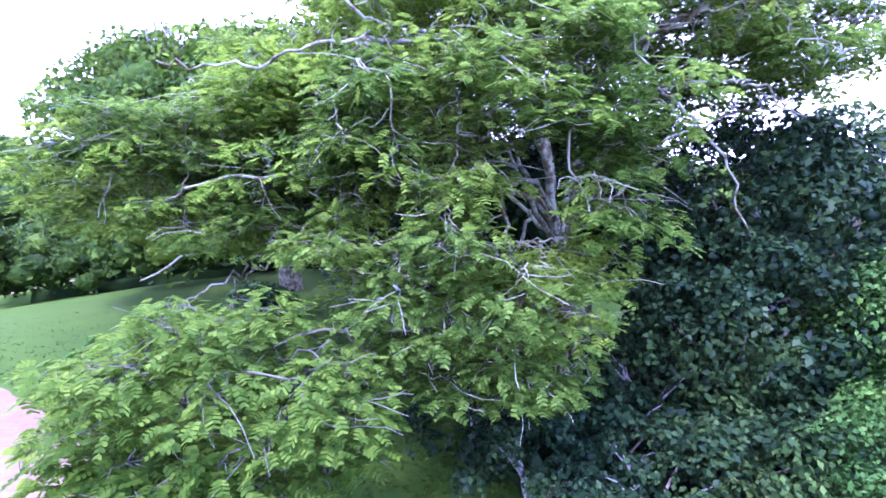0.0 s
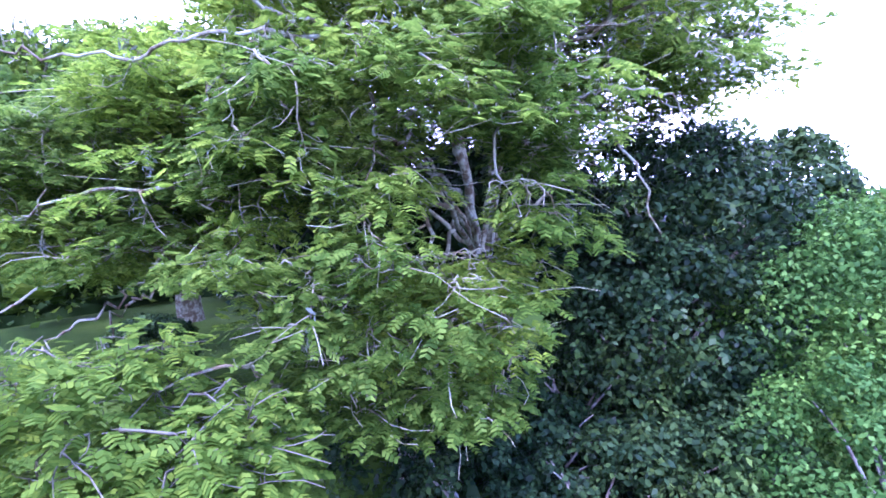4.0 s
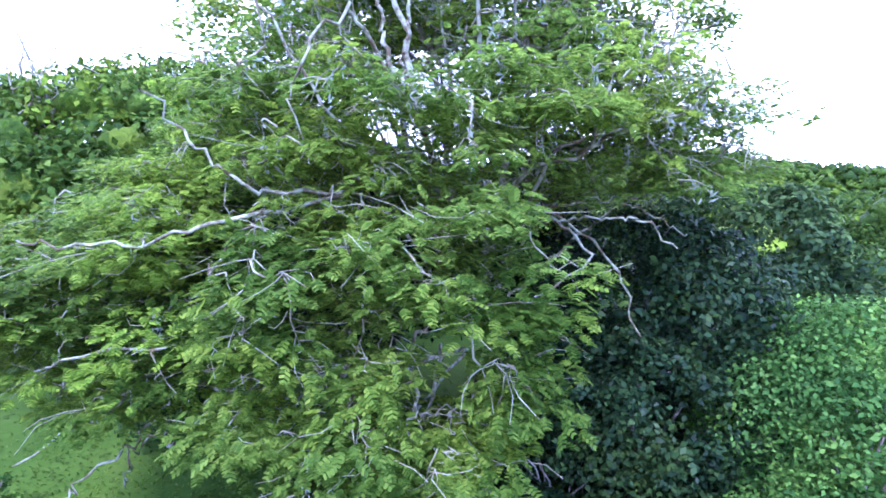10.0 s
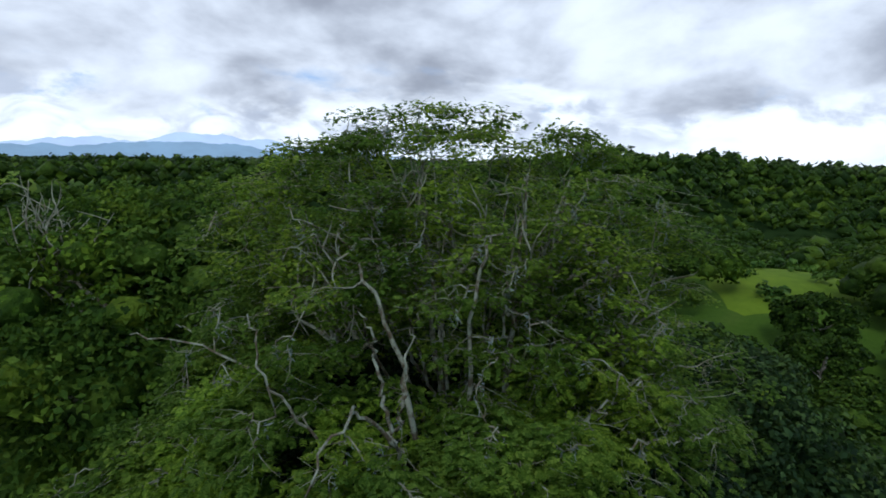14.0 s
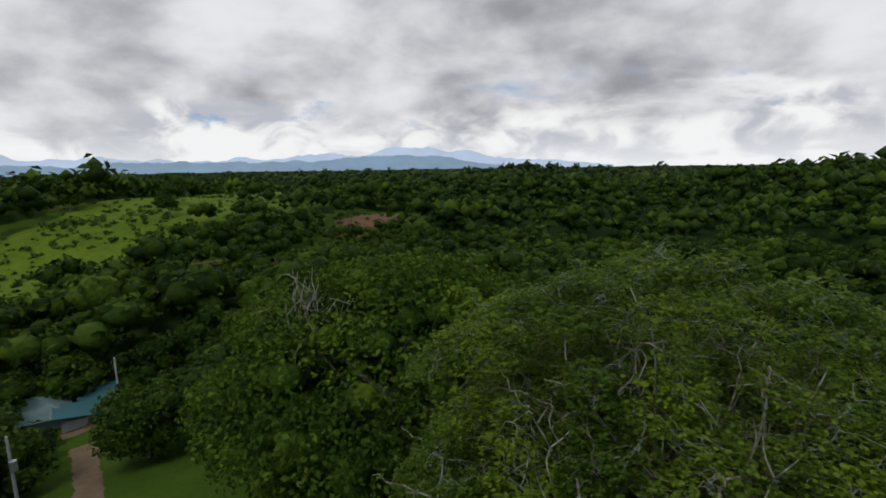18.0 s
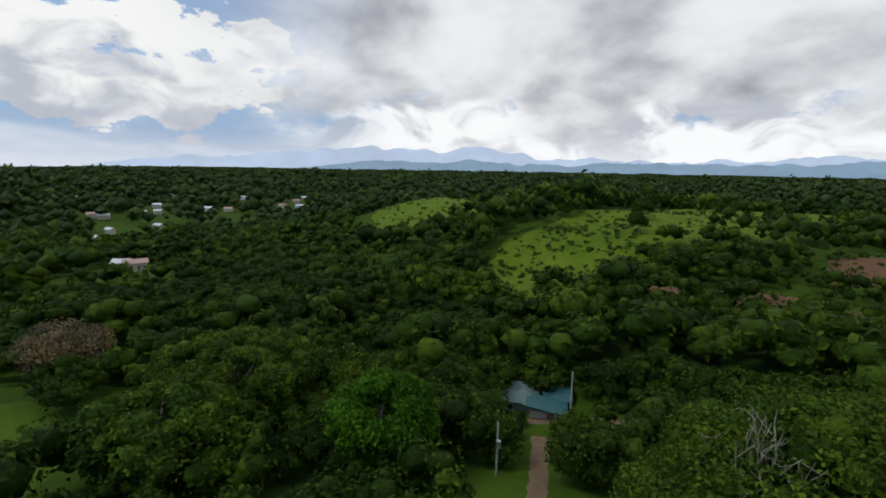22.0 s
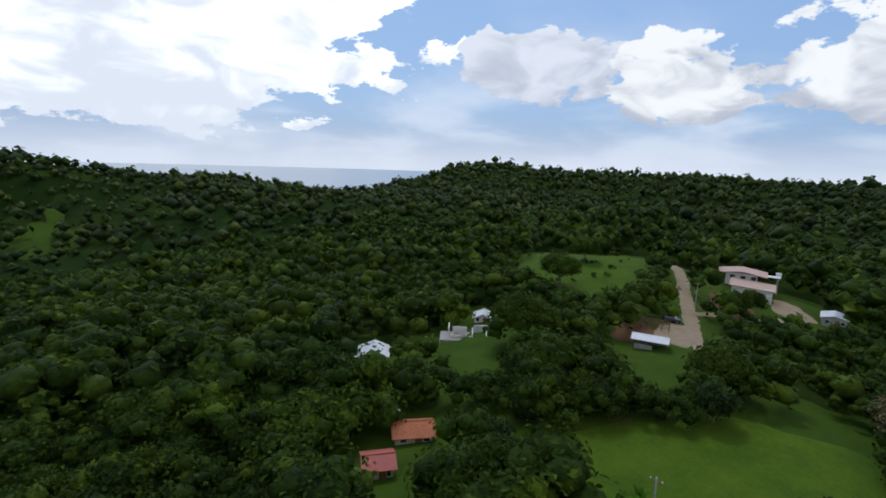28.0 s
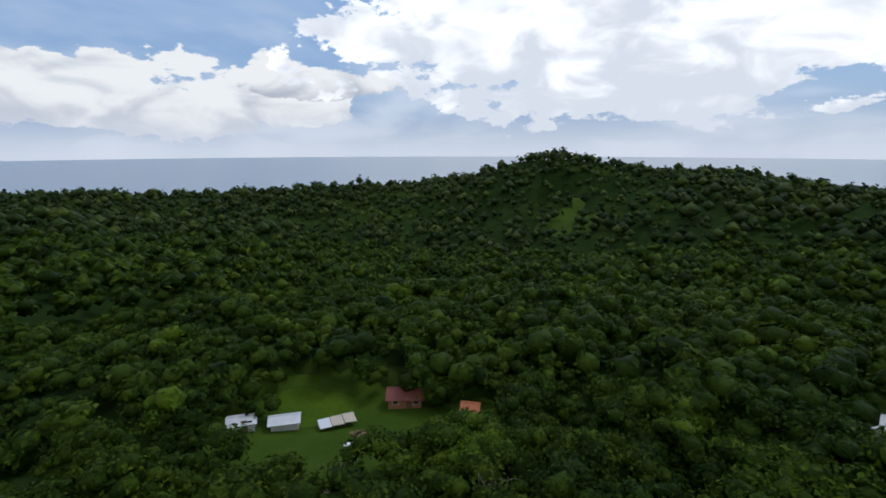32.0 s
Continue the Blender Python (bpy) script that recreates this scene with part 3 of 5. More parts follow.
def feather_layers(pads, allnodes, rng):
    """Crooked twigs from the nearest limb to each pad, with fingers, beard lichen and feathery leaves in flat layers."""
    twigs, leaves, moss = [], [], []
    pads.sort(key=lambda e: np.min(np.linalg.norm(allnodes - e[0], axis=1)))
    for p, r in pads:
        high = p[2] > 9.5
        d = np.linalg.norm(allnodes - p - np.array([0, 0, 0.4]), axis=1)
        start = allnodes[np.argmin(d)]
        span = np.linalg.norm(p - start)
        m1 = start * 0.65 + p * 0.35 + rng.normal(size=3) * 0.13 * span + np.array([0, 0, 0.1 * span])
        m2 = start * 0.3 + p * 0.7 + rng.normal(size=3) * 0.11 * span + np.array([0, 0, 0.06 * span])
        c = curve([start, m1, m2, p], 10, 0.035, rng)
        allnodes = np.concatenate([allnodes, c[3:]])
        twigs.append(tube(c[::2] if span < 1 else c, np.linspace(0.014 + 0.010 * min(span, 4), 0.008, 10)[::2 if span < 1 else 1], 3))
        for _ in range(4):               # fingers that carry the leaves
            e = p + np.array([*(rng.normal(size=2) * r * 0.8), rng.normal() * 0.16])
            s = c[rng.integers(4, 10)]
            twigs.append(tube(curve([s, (s + e) / 2 + rng.normal(size=3) * 0.1, e], 4), np.linspace(0.010, 0.004, 4), 3))
        if rng.random() < (0.4 if p[2] > 7 else 0.1):
            for _ in range(4):
                s = c[rng.integers(3, 9)]
                moss.append(leaf_quads(np.array([s + (0, 0, -0.13 * k - 0.08) for k in range(3)]) + rng.normal(size=(3, 3)) * 0.03, unit(rng.normal(size=(3, 3)) * (1, 1, 0.1)), np.array([0.1, 0.08, 0.06]), rng, 0.25))
        near = p[1] < 11.5
        n = int((92 if near else 190 if p[1] < 17 else 95) * (r / 0.75) ** 1.6 * (0.55 if high else 0.6 if p[0] > 4.2 and p[2] > 6 else 1))
        pairs, scale = (4, 0.68) if near else (1, 0.62 if p[1] < 17 else 0.85)
        rad = np.sqrt(rng.random(n)) * r
        ang = rng.uniform(0, 2 * np.pi, n)
        root = p + np.stack([rad * np.cos(ang), rad * np.sin(ang), 0.16 * r - 0.28 * rad**2 / r + rng.normal(size=n) * 0.09], 1)
        out = unit(np.stack([np.cos(ang) + rng.normal(size=n) * 0.7, np.sin(ang) + rng.normal(size=n) * 0.7, rng.normal(size=n) * 0.3 - 0.2], 1))
        side = unit(np.cross(out, np.array([0, 0, 1.0])) + rng.normal(size=(n, 3)) * 0.25)
        length = rng.uniform(0.24, 0.38, n)[:, None] * (0.25 + 0.75 * scale)
        for k in range(pairs):                           # pairs of leaflets along each rachis
            f = 0.12 + 0.88 / pairs * k if near else 0.4
            w = (0.10 * math.sin(math.pi * (0.2 + 0.7 * f)) + 0.02) * scale
            at = root + out * length * f + np.array([0, 0, -0.05]) * f * f
            for sgn in (-1, 1):
                tip = at + side * sgn * w + out * 0.03 * scale + np.array([0, 0, -0.015])
                half = out * length * (0.45 / pairs if near else 0.24)
                leaves.append((np.stack([at - half * 0.8, tip - half * 0.6, tip + half * 0.8, at + half], 1).reshape(-1, 3), np.arange(4 * n).reshape(-1, 4)))
    return twigs, leaves, moss


def bare_branches(name, parent, at, spread, count, seed, mat="twig"):
    rng = np.random.default_rng(seed)
    bits = []
    for _ in range(count):
        e = np.array(at) + unit(rng.normal(size=3) + (0, 0, 0.7)) * spread * rng.uniform(0.6, 1.1)
        s = np.array(at) + rng.normal(size=3) * 0.25 - (0, 0, spread * 0.6)
        c = curve([s, (s + e) / 2 + rng.normal(size=3) * 0.12 * spread, e], 9, 0.04, rng)
        bits.append(tube(c, np.linspace(0.07, 0.018, 9), 5))
        for _ in range(3):
            s2 = c[rng.integers(3, 8)]
            e2 = s2 + unit(rng.normal(size=3) + (0, 0, 0.4)) * spread * 0.4
            bits.append(tube(curve([s2, (s2 + e2) / 2 + rng.normal(size=3) * 0.05 * spread, e2], 6), np.linspace(0.034, 0.011, 6), 4))
    v, q = merge(bits)
    return tagged(part(name, mesh_of(name, v, q, None, True), M[mat], parent, "bare pale branches"), kind="stuff")


def rain_tree():
    rng = np.random.default_rng(11)
    base = np.array([2.7, 13.5, float(height(2.7, 13.5))])
    tree = thing("rain_tree", base[0], base[1], base[2], 0, "huge spreading rain tree with pale lichen-covered limbs and feathery leaves", "tree")
    nodes = []

    def limb(name, points, r0, r1, n=30, sides=9, mat="bark", label="", rough=0.05, back=True):
        c = curve(points, n, rough, rng)
        r = np.linspace(r0 * {"trunk": 0.85, "stem": 0.48}.get(name, 0.33), r1 * 0.5, n) * rng.uniform(0.9, 1.12, n)
        v, q = tube(c - base, r, sides)
        part(name, mesh_of(name, v, q, None, True), M[mat], tree, label)
        if back:
            nodes.append(c[n // 4:])
        return c

    b = base
    limb("trunk", [b + (0, 0, -0.5), b + (0, 0, 0.25), b + (-0.05, -0.1, 1.4), b + (-0.15, -0.3, 3.2)], 0.72, 0.42, 16, 14, "bark_red", "thick reddish-brown trunk", 0.02, False)
    limb("stem", [(2.31, 13.28, 3.00), (1.61, 11.84, 5.55), (0.93, 10.43, 8.01), (0.34, 10.45, 10.75), (-0.46, 10.83, 12.53)], 0.27, 0.06, 28, 9, "bark")
    limb("stem", [(2.56, 13.50, 3.00), (2.85, 13.00, 6.12), (3.26, 12.54, 9.04), (3.65, 13.19, 11.77), (3.97, 13.86, 14.38)], 0.3, 0.05, 28, 9, "bark")
    limb("stem", [(2.40, 13.68, 3.00), (1.94, 14.43, 6.15), (1.35, 14.79, 10.15), (1.16, 15.31, 12.09), (0.77, 16.07, 14.82)], 0.28, 0.05, 28, 9, "bark")
    limb("stem", [(2.39, 13.38, 3.16), (2.47, 12.11, 6.28), (2.02, 11.00, 9.60), (2.17, 10.66, 12.55), (2.66, 10.71, 13.26)], 0.2, 0.04, 28, 8)
    for pts, r in (
            ([(2.23, 13.08, 3.00), (1.18, 10.49, 4.34), (-0.80, 8.48, 4.69), (-1.95, 8.03, 4.78), (-2.91, 8.04, 4.69), (-4.36, 8.17, 4.59), (-5.88, 8.51, 4.13)], 0.22),
            ([(-0.98, 8.39, 4.72), (-1.66, 8.10, 4.92), (-2.52, 8.17, 5.15), (-3.29, 8.54, 5.26), (-4.00, 8.81, 5.82)], 0.11),
            ([(-1.55, 8.12, 4.72), (-2.16, 7.76, 4.52), (-2.71, 7.69, 4.40)], 0.08),
            ([(2.07, 13.09, 2.67), (-0.18, 10.56, 3.04), (-1.77, 9.66, 3.03), (-2.54, 9.18, 3.40), (-3.84, 8.74, 3.72), (-5.03, 8.40, 3.23), (-6.07, 8.05, 2.66)], 0.19),
            ([(-3.71, 8.75, 3.62), (-4.23, 8.32, 2.94), (-4.84, 8.01, 2.52), (-5.16, 7.83, 2.15)], 0.09),
            ([(-2.76, 9.08, 3.40), (-3.78, 8.56, 3.07), (-4.26, 8.32, 2.69), (-4.42, 8.21, 2.09)], 0.09),
            ([(2.21, 12.66, 3.32), (1.31, 9.98, 4.59), (0.57, 8.46, 4.57), (0.62, 7.60, 4.06), (0.64, 7.41, 3.85), (0.35, 7.12, 3.65), (-0.27, 6.92, 4.09)], 0.16),
            ([(0.35, 7.12, 3.65), (-0.03, 7.15, 3.35), (-1.04, 7.02, 3.08), (-0.68, 6.84, 2.71), (-0.56, 6.71, 2.03)], 0.1),
            ([(1.17, 9.51, 4.11), (0.79, 7.83, 3.53), (0.05, 7.09, 2.90), (0.42, 6.91, 2.73), (0.56, 6.88, 2.18)], 0.12),
            ([(0.25, 6.95, 2.80), (0.66, 6.90, 2.77), (0.98, 6.90, 2.92)], 0.07),
            ([(1.15, 9.97, 4.77), (0.47, 8.50, 5.09), (0.24, 7.82, 5.35), (-0.11, 7.60, 5.41), (-0.23, 7.70, 5.95), (-0.48, 7.43, 6.43)], 0.12),
            ([(0.24, 7.82, 5.35), (0.35, 7.84, 5.86), (0.19, 7.80, 6.16)], 0.08),
            ([(2.64, 13.29, 3.16), (2.89, 12.35, 6.29), (3.53, 11.44, 6.85), (4.39, 11.13, 6.28), (5.38, 10.65, 5.23), (5.74, 10.55, 3.95), (6.35, 10.61, 3.15)], 0.15),
            ([(3.83, 11.23, 6.75), (4.78, 10.79, 6.96), (5.80, 10.74, 6.70), (6.87, 10.72, 6.17)], 0.08),
            ([(0.66, 10.47, 7.34), (0.46, 9.99, 8.26), (0.20, 9.45, 9.17), (-0.30, 8.92, 9.97), (-0.50, 8.72, 10.14), (-1.03, 8.22, 9.47), (-1.30, 8.10, 8.65)], 0.19),
            ([(0.22, 9.55, 9.06), (0.04, 9.53, 10.20), (-0.09, 9.69, 11.19), (-0.39, 9.67, 11.83)], 0.15),
            ([(0.23, 9.55, 9.11), (0.55, 9.66, 9.97), (0.58, 9.88, 10.88), (0.83, 10.14, 11.66)], 0.13),
            ([(2.60, 12.11, 6.64), (3.23, 10.98, 7.56), (4.13, 10.17, 8.00), (4.43, 9.89, 9.08), (5.05, 9.91, 9.67), (5.11, 9.91, 10.52)], 0.18),
            ([(3.94, 10.34, 7.96), (5.02, 9.83, 8.45), (6.10, 9.64, 8.83), (6.56, 9.53, 9.90)], 0.13),
            ([(5.93, 9.67, 8.81), (6.72, 9.56, 8.84), (7.40, 9.70, 9.00)], 0.07),
            ([(2.94, 12.42, 6.11), (3.53, 10.69, 6.49), (3.75, 9.92, 6.49), (4.17, 9.46, 5.84), (3.20, 9.14, 5.38), (2.39, 8.94, 5.02)], 0.15),
            ([(3.64, 10.07, 6.54), (4.50, 9.61, 6.64), (5.33, 9.57, 6.57), (6.04, 9.62, 6.02)], 0.09),
            ([(0.86, 10.27, 7.00), (-0.58, 8.64, 7.14), (-1.89, 7.85, 7.31), (-2.62, 7.76, 7.86), (-3.27, 7.57, 8.69)], 0.13),
            ([(-0.58, 8.64, 7.14), (-2.29, 7.57, 6.75), (-3.81, 7.65, 6.41), (-5.25, 7.67, 6.51)], 0.12),
            ([(-1.67, 7.85, 6.96), (-2.28, 7.57, 6.32), (-2.55, 7.64, 5.89)], 0.07),
            ([(2.72, 13.29, 3.32), (3.67, 11.25, 7.67), (4.96, 11.22, 8.43), (6.38, 11.59, 8.86), (8.11, 12.42, 9.26)], 0.18),
            ([(2.64, 13.88, 3.33), (5.15, 16.20, 6.25), (8.10, 18.12, 8.47), (9.40, 18.86, 8.81)], 0.2),
            ([(2.40, 14.06, 3.33), (0.68, 17.53, 6.64), (-0.32, 20.17, 9.15), (-0.91, 22.12, 10.10)], 0.2),
            ([(2.14, 13.35, 3.48), (-0.45, 12.41, 7.03), (-3.69, 12.32, 9.72), (-6.22, 12.47, 10.41)], 0.2),
            ([(2.15, 13.75, 3.32), (-1.55, 15.92, 6.20), (-5.17, 16.95, 8.32), (-7.50, 17.73, 8.87)], 0.2),
            ([(1.61, 11.84, 5.55), (-0.39, 10.02, 7.97), (-2.00, 9.37, 10.39), (-2.54, 9.82, 11.76)], 0.15),
            ([(3.26, 12.54, 9.04), (4.71, 12.12, 11.22), (5.66, 12.02, 12.21)], 0.15),
            ([(3.26, 12.54, 9.04), (2.84, 11.01, 11.45), (2.77, 10.36, 12.55)], 0.13),
            ([(1.35, 14.79, 10.15), (-1.10, 13.80, 12.47), (-2.36, 13.37, 13.21)], 0.13),
            ([(2.14, 12.79, 2.75), (0.47, 9.61, 2.39), (-1.37, 7.24, 1.79), (-1.48, 6.82, 2.09), (-1.65, 6.39, 2.43), (-2.18, 5.97, 2.50), (-3.54, 5.43, 2.28)], 0.13),
            ([(2.72, 13.39, 3.33), (5.28, 13.67, 5.66), (7.35, 14.21, 6.82), (9.21, 14.63, 6.73)], 0.17)):
        limb("limb", pts, r, 0.03, 26, 8)
    for k in range(16):                                  # slender stems that fan out under the top
        a, f = 2.4 * k + rng.uniform(-0.4, 0.4), math.sqrt((k + 0.5) / 16)
        e = np.array([2.7 + 6.2 * f * math.cos(a), 17.2 + 5.0 * f * math.sin(a), 15.2 - 2.6 * f**2])
        s = np.array([2.3 + 1.6 * math.cos(a) * f, 14.4 + 1.3 * math.sin(a) * f, rng.uniform(6.0, 8.2)])
        m = s * 0.45 + e * 0.55 + np.array([*rng.normal(size=2) * 0.35, -0.5])
        limb("limb", [s, s * 0.75 + m * 0.25 + rng.normal(size=3) * 0.15, m, m * 0.4 + e * 0.6 + rng.normal(size=3) * 0.2, e], 0.2, 0.03, 22, 7)
    allnodes = np.concatenate(nodes)
    allnodes = allnodes[np.hypot(allnodes[:, 0] - 2.6, allnodes[:, 1] - 13.4) > 1.2]

    # leaf pads on a broad dome, in flat layers, with gaps
    middle, radii = np.array([1.8, 15.9, 2.3]), np.array([9.4, 9.7, 12.0])

    def trunk_gap(p):
        """The opening in the leaves through which the trunk shows."""
        f = p[1] / 13.4
        return p[1] < 12.6 and abs(p[0] - 2.0 * f) < 0.75 and abs(p[2] - (4.6 - 0.1 * f)) < 0.95

    def past_edge(p):
        """The crown falls away steeply on the lawn side."""
        side = math.degrees(math.atan2(-p[0], p[1]))
        return side > 22 and p[1] < 15 and (p[2] - 4.5) / math.hypot(p[0], p[1]) > max(0.13, 0.42 - 0.032 * (side - 22))

    pads = []
    while len(pads) < 940:
        u = unit(rng.normal(size=3))
        p = middle + radii * u * rng.uniform(0.5, 1.0) ** 0.42
        if p[2] < 3.2 or p[2] > 11.0 + 1.1 * min(p[0] + 5.0, 9.0) or (p[0] > 4.2 and p[2] < 7.2 and p[1] < 17) or (p[0] > 2.9 and p[2] < 6.3 and p[1] < 13) or (p[1] > 19 and p[2] < 6) or trunk_gap(p) or past_edge(p):
            continue
        gap = math.sin(p[0] * 0.9 + 1.0) * math.sin(p[2] * 1.05 + 0.4) + 0.5 * math.sin(p[1] * 1.1 + p[0] * 0.4)
        if gap < -0.55 or (p[2] > 9.5 and p[1] < 14.5 and rng.random() < 0.5):
            continue
        if p[1] > 18 and rng.random() < 0.45:
            continue
        pads.append((p, rng.uniform(0.45, 0.85)))
    for k in range(285):                                 # the wide umbrella of the top
        a, f = rng.uniform(0, 2 * np.pi), math.sqrt(rng.random())
        top = 16.0 - 4.5 * f**2.5 + 0.35 * math.sin(3 * a + 5 * f) + rng.normal() * 0.2
        pads.append((np.array([2.3 + 8.5 * f * math.cos(a), 17.2 + 6.2 * f * math.sin(a), top]), rng.uniform(0.5, 0.9)))
    for k in range(130):                                 # a thinner second tier under it
        a, f = rng.uniform(0, 2 * np.pi), math.sqrt(rng.uniform(0.2, 1))
        pads.append((np.array([2.7 + 6.4 * f * math.cos(a), 17.0 + 5.2 * f * math.sin(a), 13.4 - 2.2 * f**2 + rng.normal() * 0.45]), rng.uniform(0.45, 0.75)))
    for k in range(80):                                 # the flank over the dark trees
        pads.append((np.array([rng.uniform(5.0, 9.8), rng.uniform(11.4, 16.5), rng.uniform(6.8, 10.8)]), rng.uniform(0.5, 0.85)))
    for k in range(60):                                  # low front layers before the dark shrubs
        pads.append((np.array([rng.uniform(-1.6, 1.9), rng.uniform(6.4, 7.8), rng.uniform(1.4, 3.6)]), rng.uniform(0.35, 0.6)))
    for k in range(45):                                  # inner leaves
        pads.append((np.array([rng.uniform(-4, 7), rng.uniform(10, 18), rng.uniform(6.5, 12.5)]), rng.uniform(0.5, 0.8)))
    for k in range(290):                                 # the drooping skirt over the lawn
        p = np.array([rng.uniform(-8.6, -3.4), rng.uniform(8.0, 13.0), rng.uniform(3.3, 7.8)])
        if not past_edge(p):
            pads.append((p, rng.uniform(0.45, 0.8)))
    for k in range(60):                                  # airy layers behind the trunk's fork
        pads.append((np.array([rng.uniform(2.6, 6.2), rng.uniform(13.0, 17.0), rng.uniform(6.0, 9.5)]), rng.uniform(0.45, 0.8)))
    for k in range(110):                                 # layers that face the open front
        p = np.array([rng.uniform(-2.4, 2.3), rng.uniform(6.6, 9.0), rng.uniform(2.2, 7.2)])
        if not trunk_gap(p):
            pads.append((p, rng.uniform(0.35, 0.65)))
    twigs, leaves, moss = feather_layers(pads, allnodes, rng)
    v, q = merge(leaves)
    part("crown", mesh_of("crown", v - base, q), M["rain"], tree, "feathery mid-green leaves in flat layers")
    v, q = merge(twigs)
    tagged(part("twig_growth", mesh_of("twig_growth", v - base, q, None, True), M["twig"], tree, "pale crooked twigs"), kind="stuff")
    v, q = merge(moss)
    tagged(part("hanging_lichen", mesh_of("hanging_lichen", v - base, q), M["moss"], tree, "grey-green beard lichen"), kind="stuff")
    for k, (at, spread) in enumerate([((1.6, 14.4, 12.6), 2.8), ((4.2, 13.6, 12.2), 2.4), ((-1.2, 13.4, 11.2), 2.3), ((6.6, 13.8, 10.4), 2.1)]):
        bare_branches("branchwork", tree, tuple(np.array(at) - base), spread, 12, 170 + k)


rain_tree()


def young_tree():
    """A low young rain tree before the big one, in open light."""
    rng = np.random.default_rng(12)
    base = np.array([-2.6, 6.6, float(height(-2.6, 6.6))])
    tree = thing("young_tree", base[0], base[1], base[2], 0, "low young tree with bright yellow-green feathery leaves over the lawn", "tree")
    nodes = []
    for pts, r in (([(0, 0, -0.3), (0.05, -0.1, 0.7), (-0.1, -0.4, 1.5), (-0.3, -0.9, 2.3)], 0.07),
                   ([(0.0, -0.1, 0.8), (0.5, -0.5, 1.5), (0.9, -1.0, 2.2), (1.1, -1.3, 2.4)], 0.045),
                   ([(-0.05, -0.3, 1.2), (-0.8, -0.7, 1.8), (-1.5, -1.1, 2.1), (-2.0, -1.3, 1.9)], 0.045),
                   ([(-0.1, -0.4, 1.5), (-0.6, -0.3, 2.2), (-1.1, -0.1, 2.8), (-1.5, 0.1, 3.0)], 0.04),
                   ([(0.0, -0.1, 0.8), (0.2, -0.9, 1.2), (0.1, -1.6, 1.5), (-0.2, -2.0, 1.5)], 0.04)):
        c = curve(pts, 16, 0.02, rng)
        v, q = tube(c, np.linspace(0.6 * r, 0.006, 16), 7)
        part("trunk" if r > 0.06 else "limb", mesh_of("limb", v, q, None, True), M["bark_young"], tree)
        nodes.append(c[5:] + base)
    pads = []
    while len(pads) < 105:
        u = unit(rng.normal(size=3))
        p = np.array([-3.25, 5.5, 1.55]) + np.array([2.1, 1.25, 1.55]) * u * rng.uniform(0.4, 1.0) ** 0.5
        if p[2] > 0.35 and p[2] < 3.2 - 0.35 * abs(p[0] + 3.0):
            pads.append((p, rng.uniform(0.32, 0.55)))
    twigs, leaves, moss = feather_layers(pads, np.concatenate(nodes), rng)
    v, q = merge(leaves)
    part("crown", mesh_of("crown", v - base, q), M["young"], tree, "bright yellow-green feathery leaves")
    v, q = merge(twigs)
    tagged(part("twig_growth", mesh_of("twig_growth", v - base, q, None, True), M["bark_young"], tree), kind="stuff")


young_tree()


# ---- other trees ----


def plain_tree(name, x, y, r, h, mat, label, trunk_h=None, leaves=2600, leaf=0.16, lumps=16, seed=1, z=None, limbs=5, bark="bark_grey", flat=0.8, group="", low=-0.3, core=0.8, squash=None, lump=(0.34, 0.56)):
    """A broad-leaved tree: trunk, limbs, and a crown of lumps set with leaves. h: its whole height, r: crown radius."""
    rng = np.random.default_rng(seed)
    tree = thing(name, x, y, z, rng.uniform(0, 360), label, "tree", group)
    rz = squash or h * 0.42
    cz = h - rz * 1.02
    th = trunk_h or max(cz * 0.7, 0.5)
    tr = 0.045 * r + 0.06
    c = curve([(0, 0, -0.4), (0.02 * r, 0, th * 0.5), (-0.03 * r, 0.03 * r, th), (0, 0, cz + 0.3 * rz)], 12, 0.02 * tr, rng)
    v, q = tube(c, np.linspace(tr * 1.25, tr * 0.5, 12), 9)
    part("trunk", mesh_of("trunk", v, q, None, True), M[bark], tree)
    for k in range(limbs):
        a = 2 * math.pi * (k + rng.random()) / limbs
        e = np.array([math.cos(a) * r * 0.72, math.sin(a) * r * 0.72, cz + rng.uniform(-0.2, 0.5) * rz])
        s = np.array([0, 0, th * rng.uniform(0.75, 1.0)])
        v, q = tube(curve([s, s * 0.5 + e * 0.5 + (0, 0, -0.1 * rz), e], 9, 0.02, rng), np.linspace(tr * 0.5, tr * 0.12, 9), 6)
        part("limb", mesh_of("limb", v, q, None, True), M[bark], tree)
    me = crown_mesh("crown", np.array([[0, 0, cz]]), np.array([r]), np.array([rz]), lumps, leaves, leaf, rng, low=low, core=core, flat=flat, lump=lump)
    part("crown", me, M[mat], tree)
    return tree


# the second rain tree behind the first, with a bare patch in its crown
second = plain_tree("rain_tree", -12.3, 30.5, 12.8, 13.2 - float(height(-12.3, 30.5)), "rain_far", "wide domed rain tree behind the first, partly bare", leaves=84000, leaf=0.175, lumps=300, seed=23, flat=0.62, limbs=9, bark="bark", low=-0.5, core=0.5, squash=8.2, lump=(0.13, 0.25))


turn_back = second.matrix_world.inverted()
bare_branches("branchwork", second, tuple(turn_back @ Vector((-16.2, 24.4, 10.4))), 3.3, 36, 5)

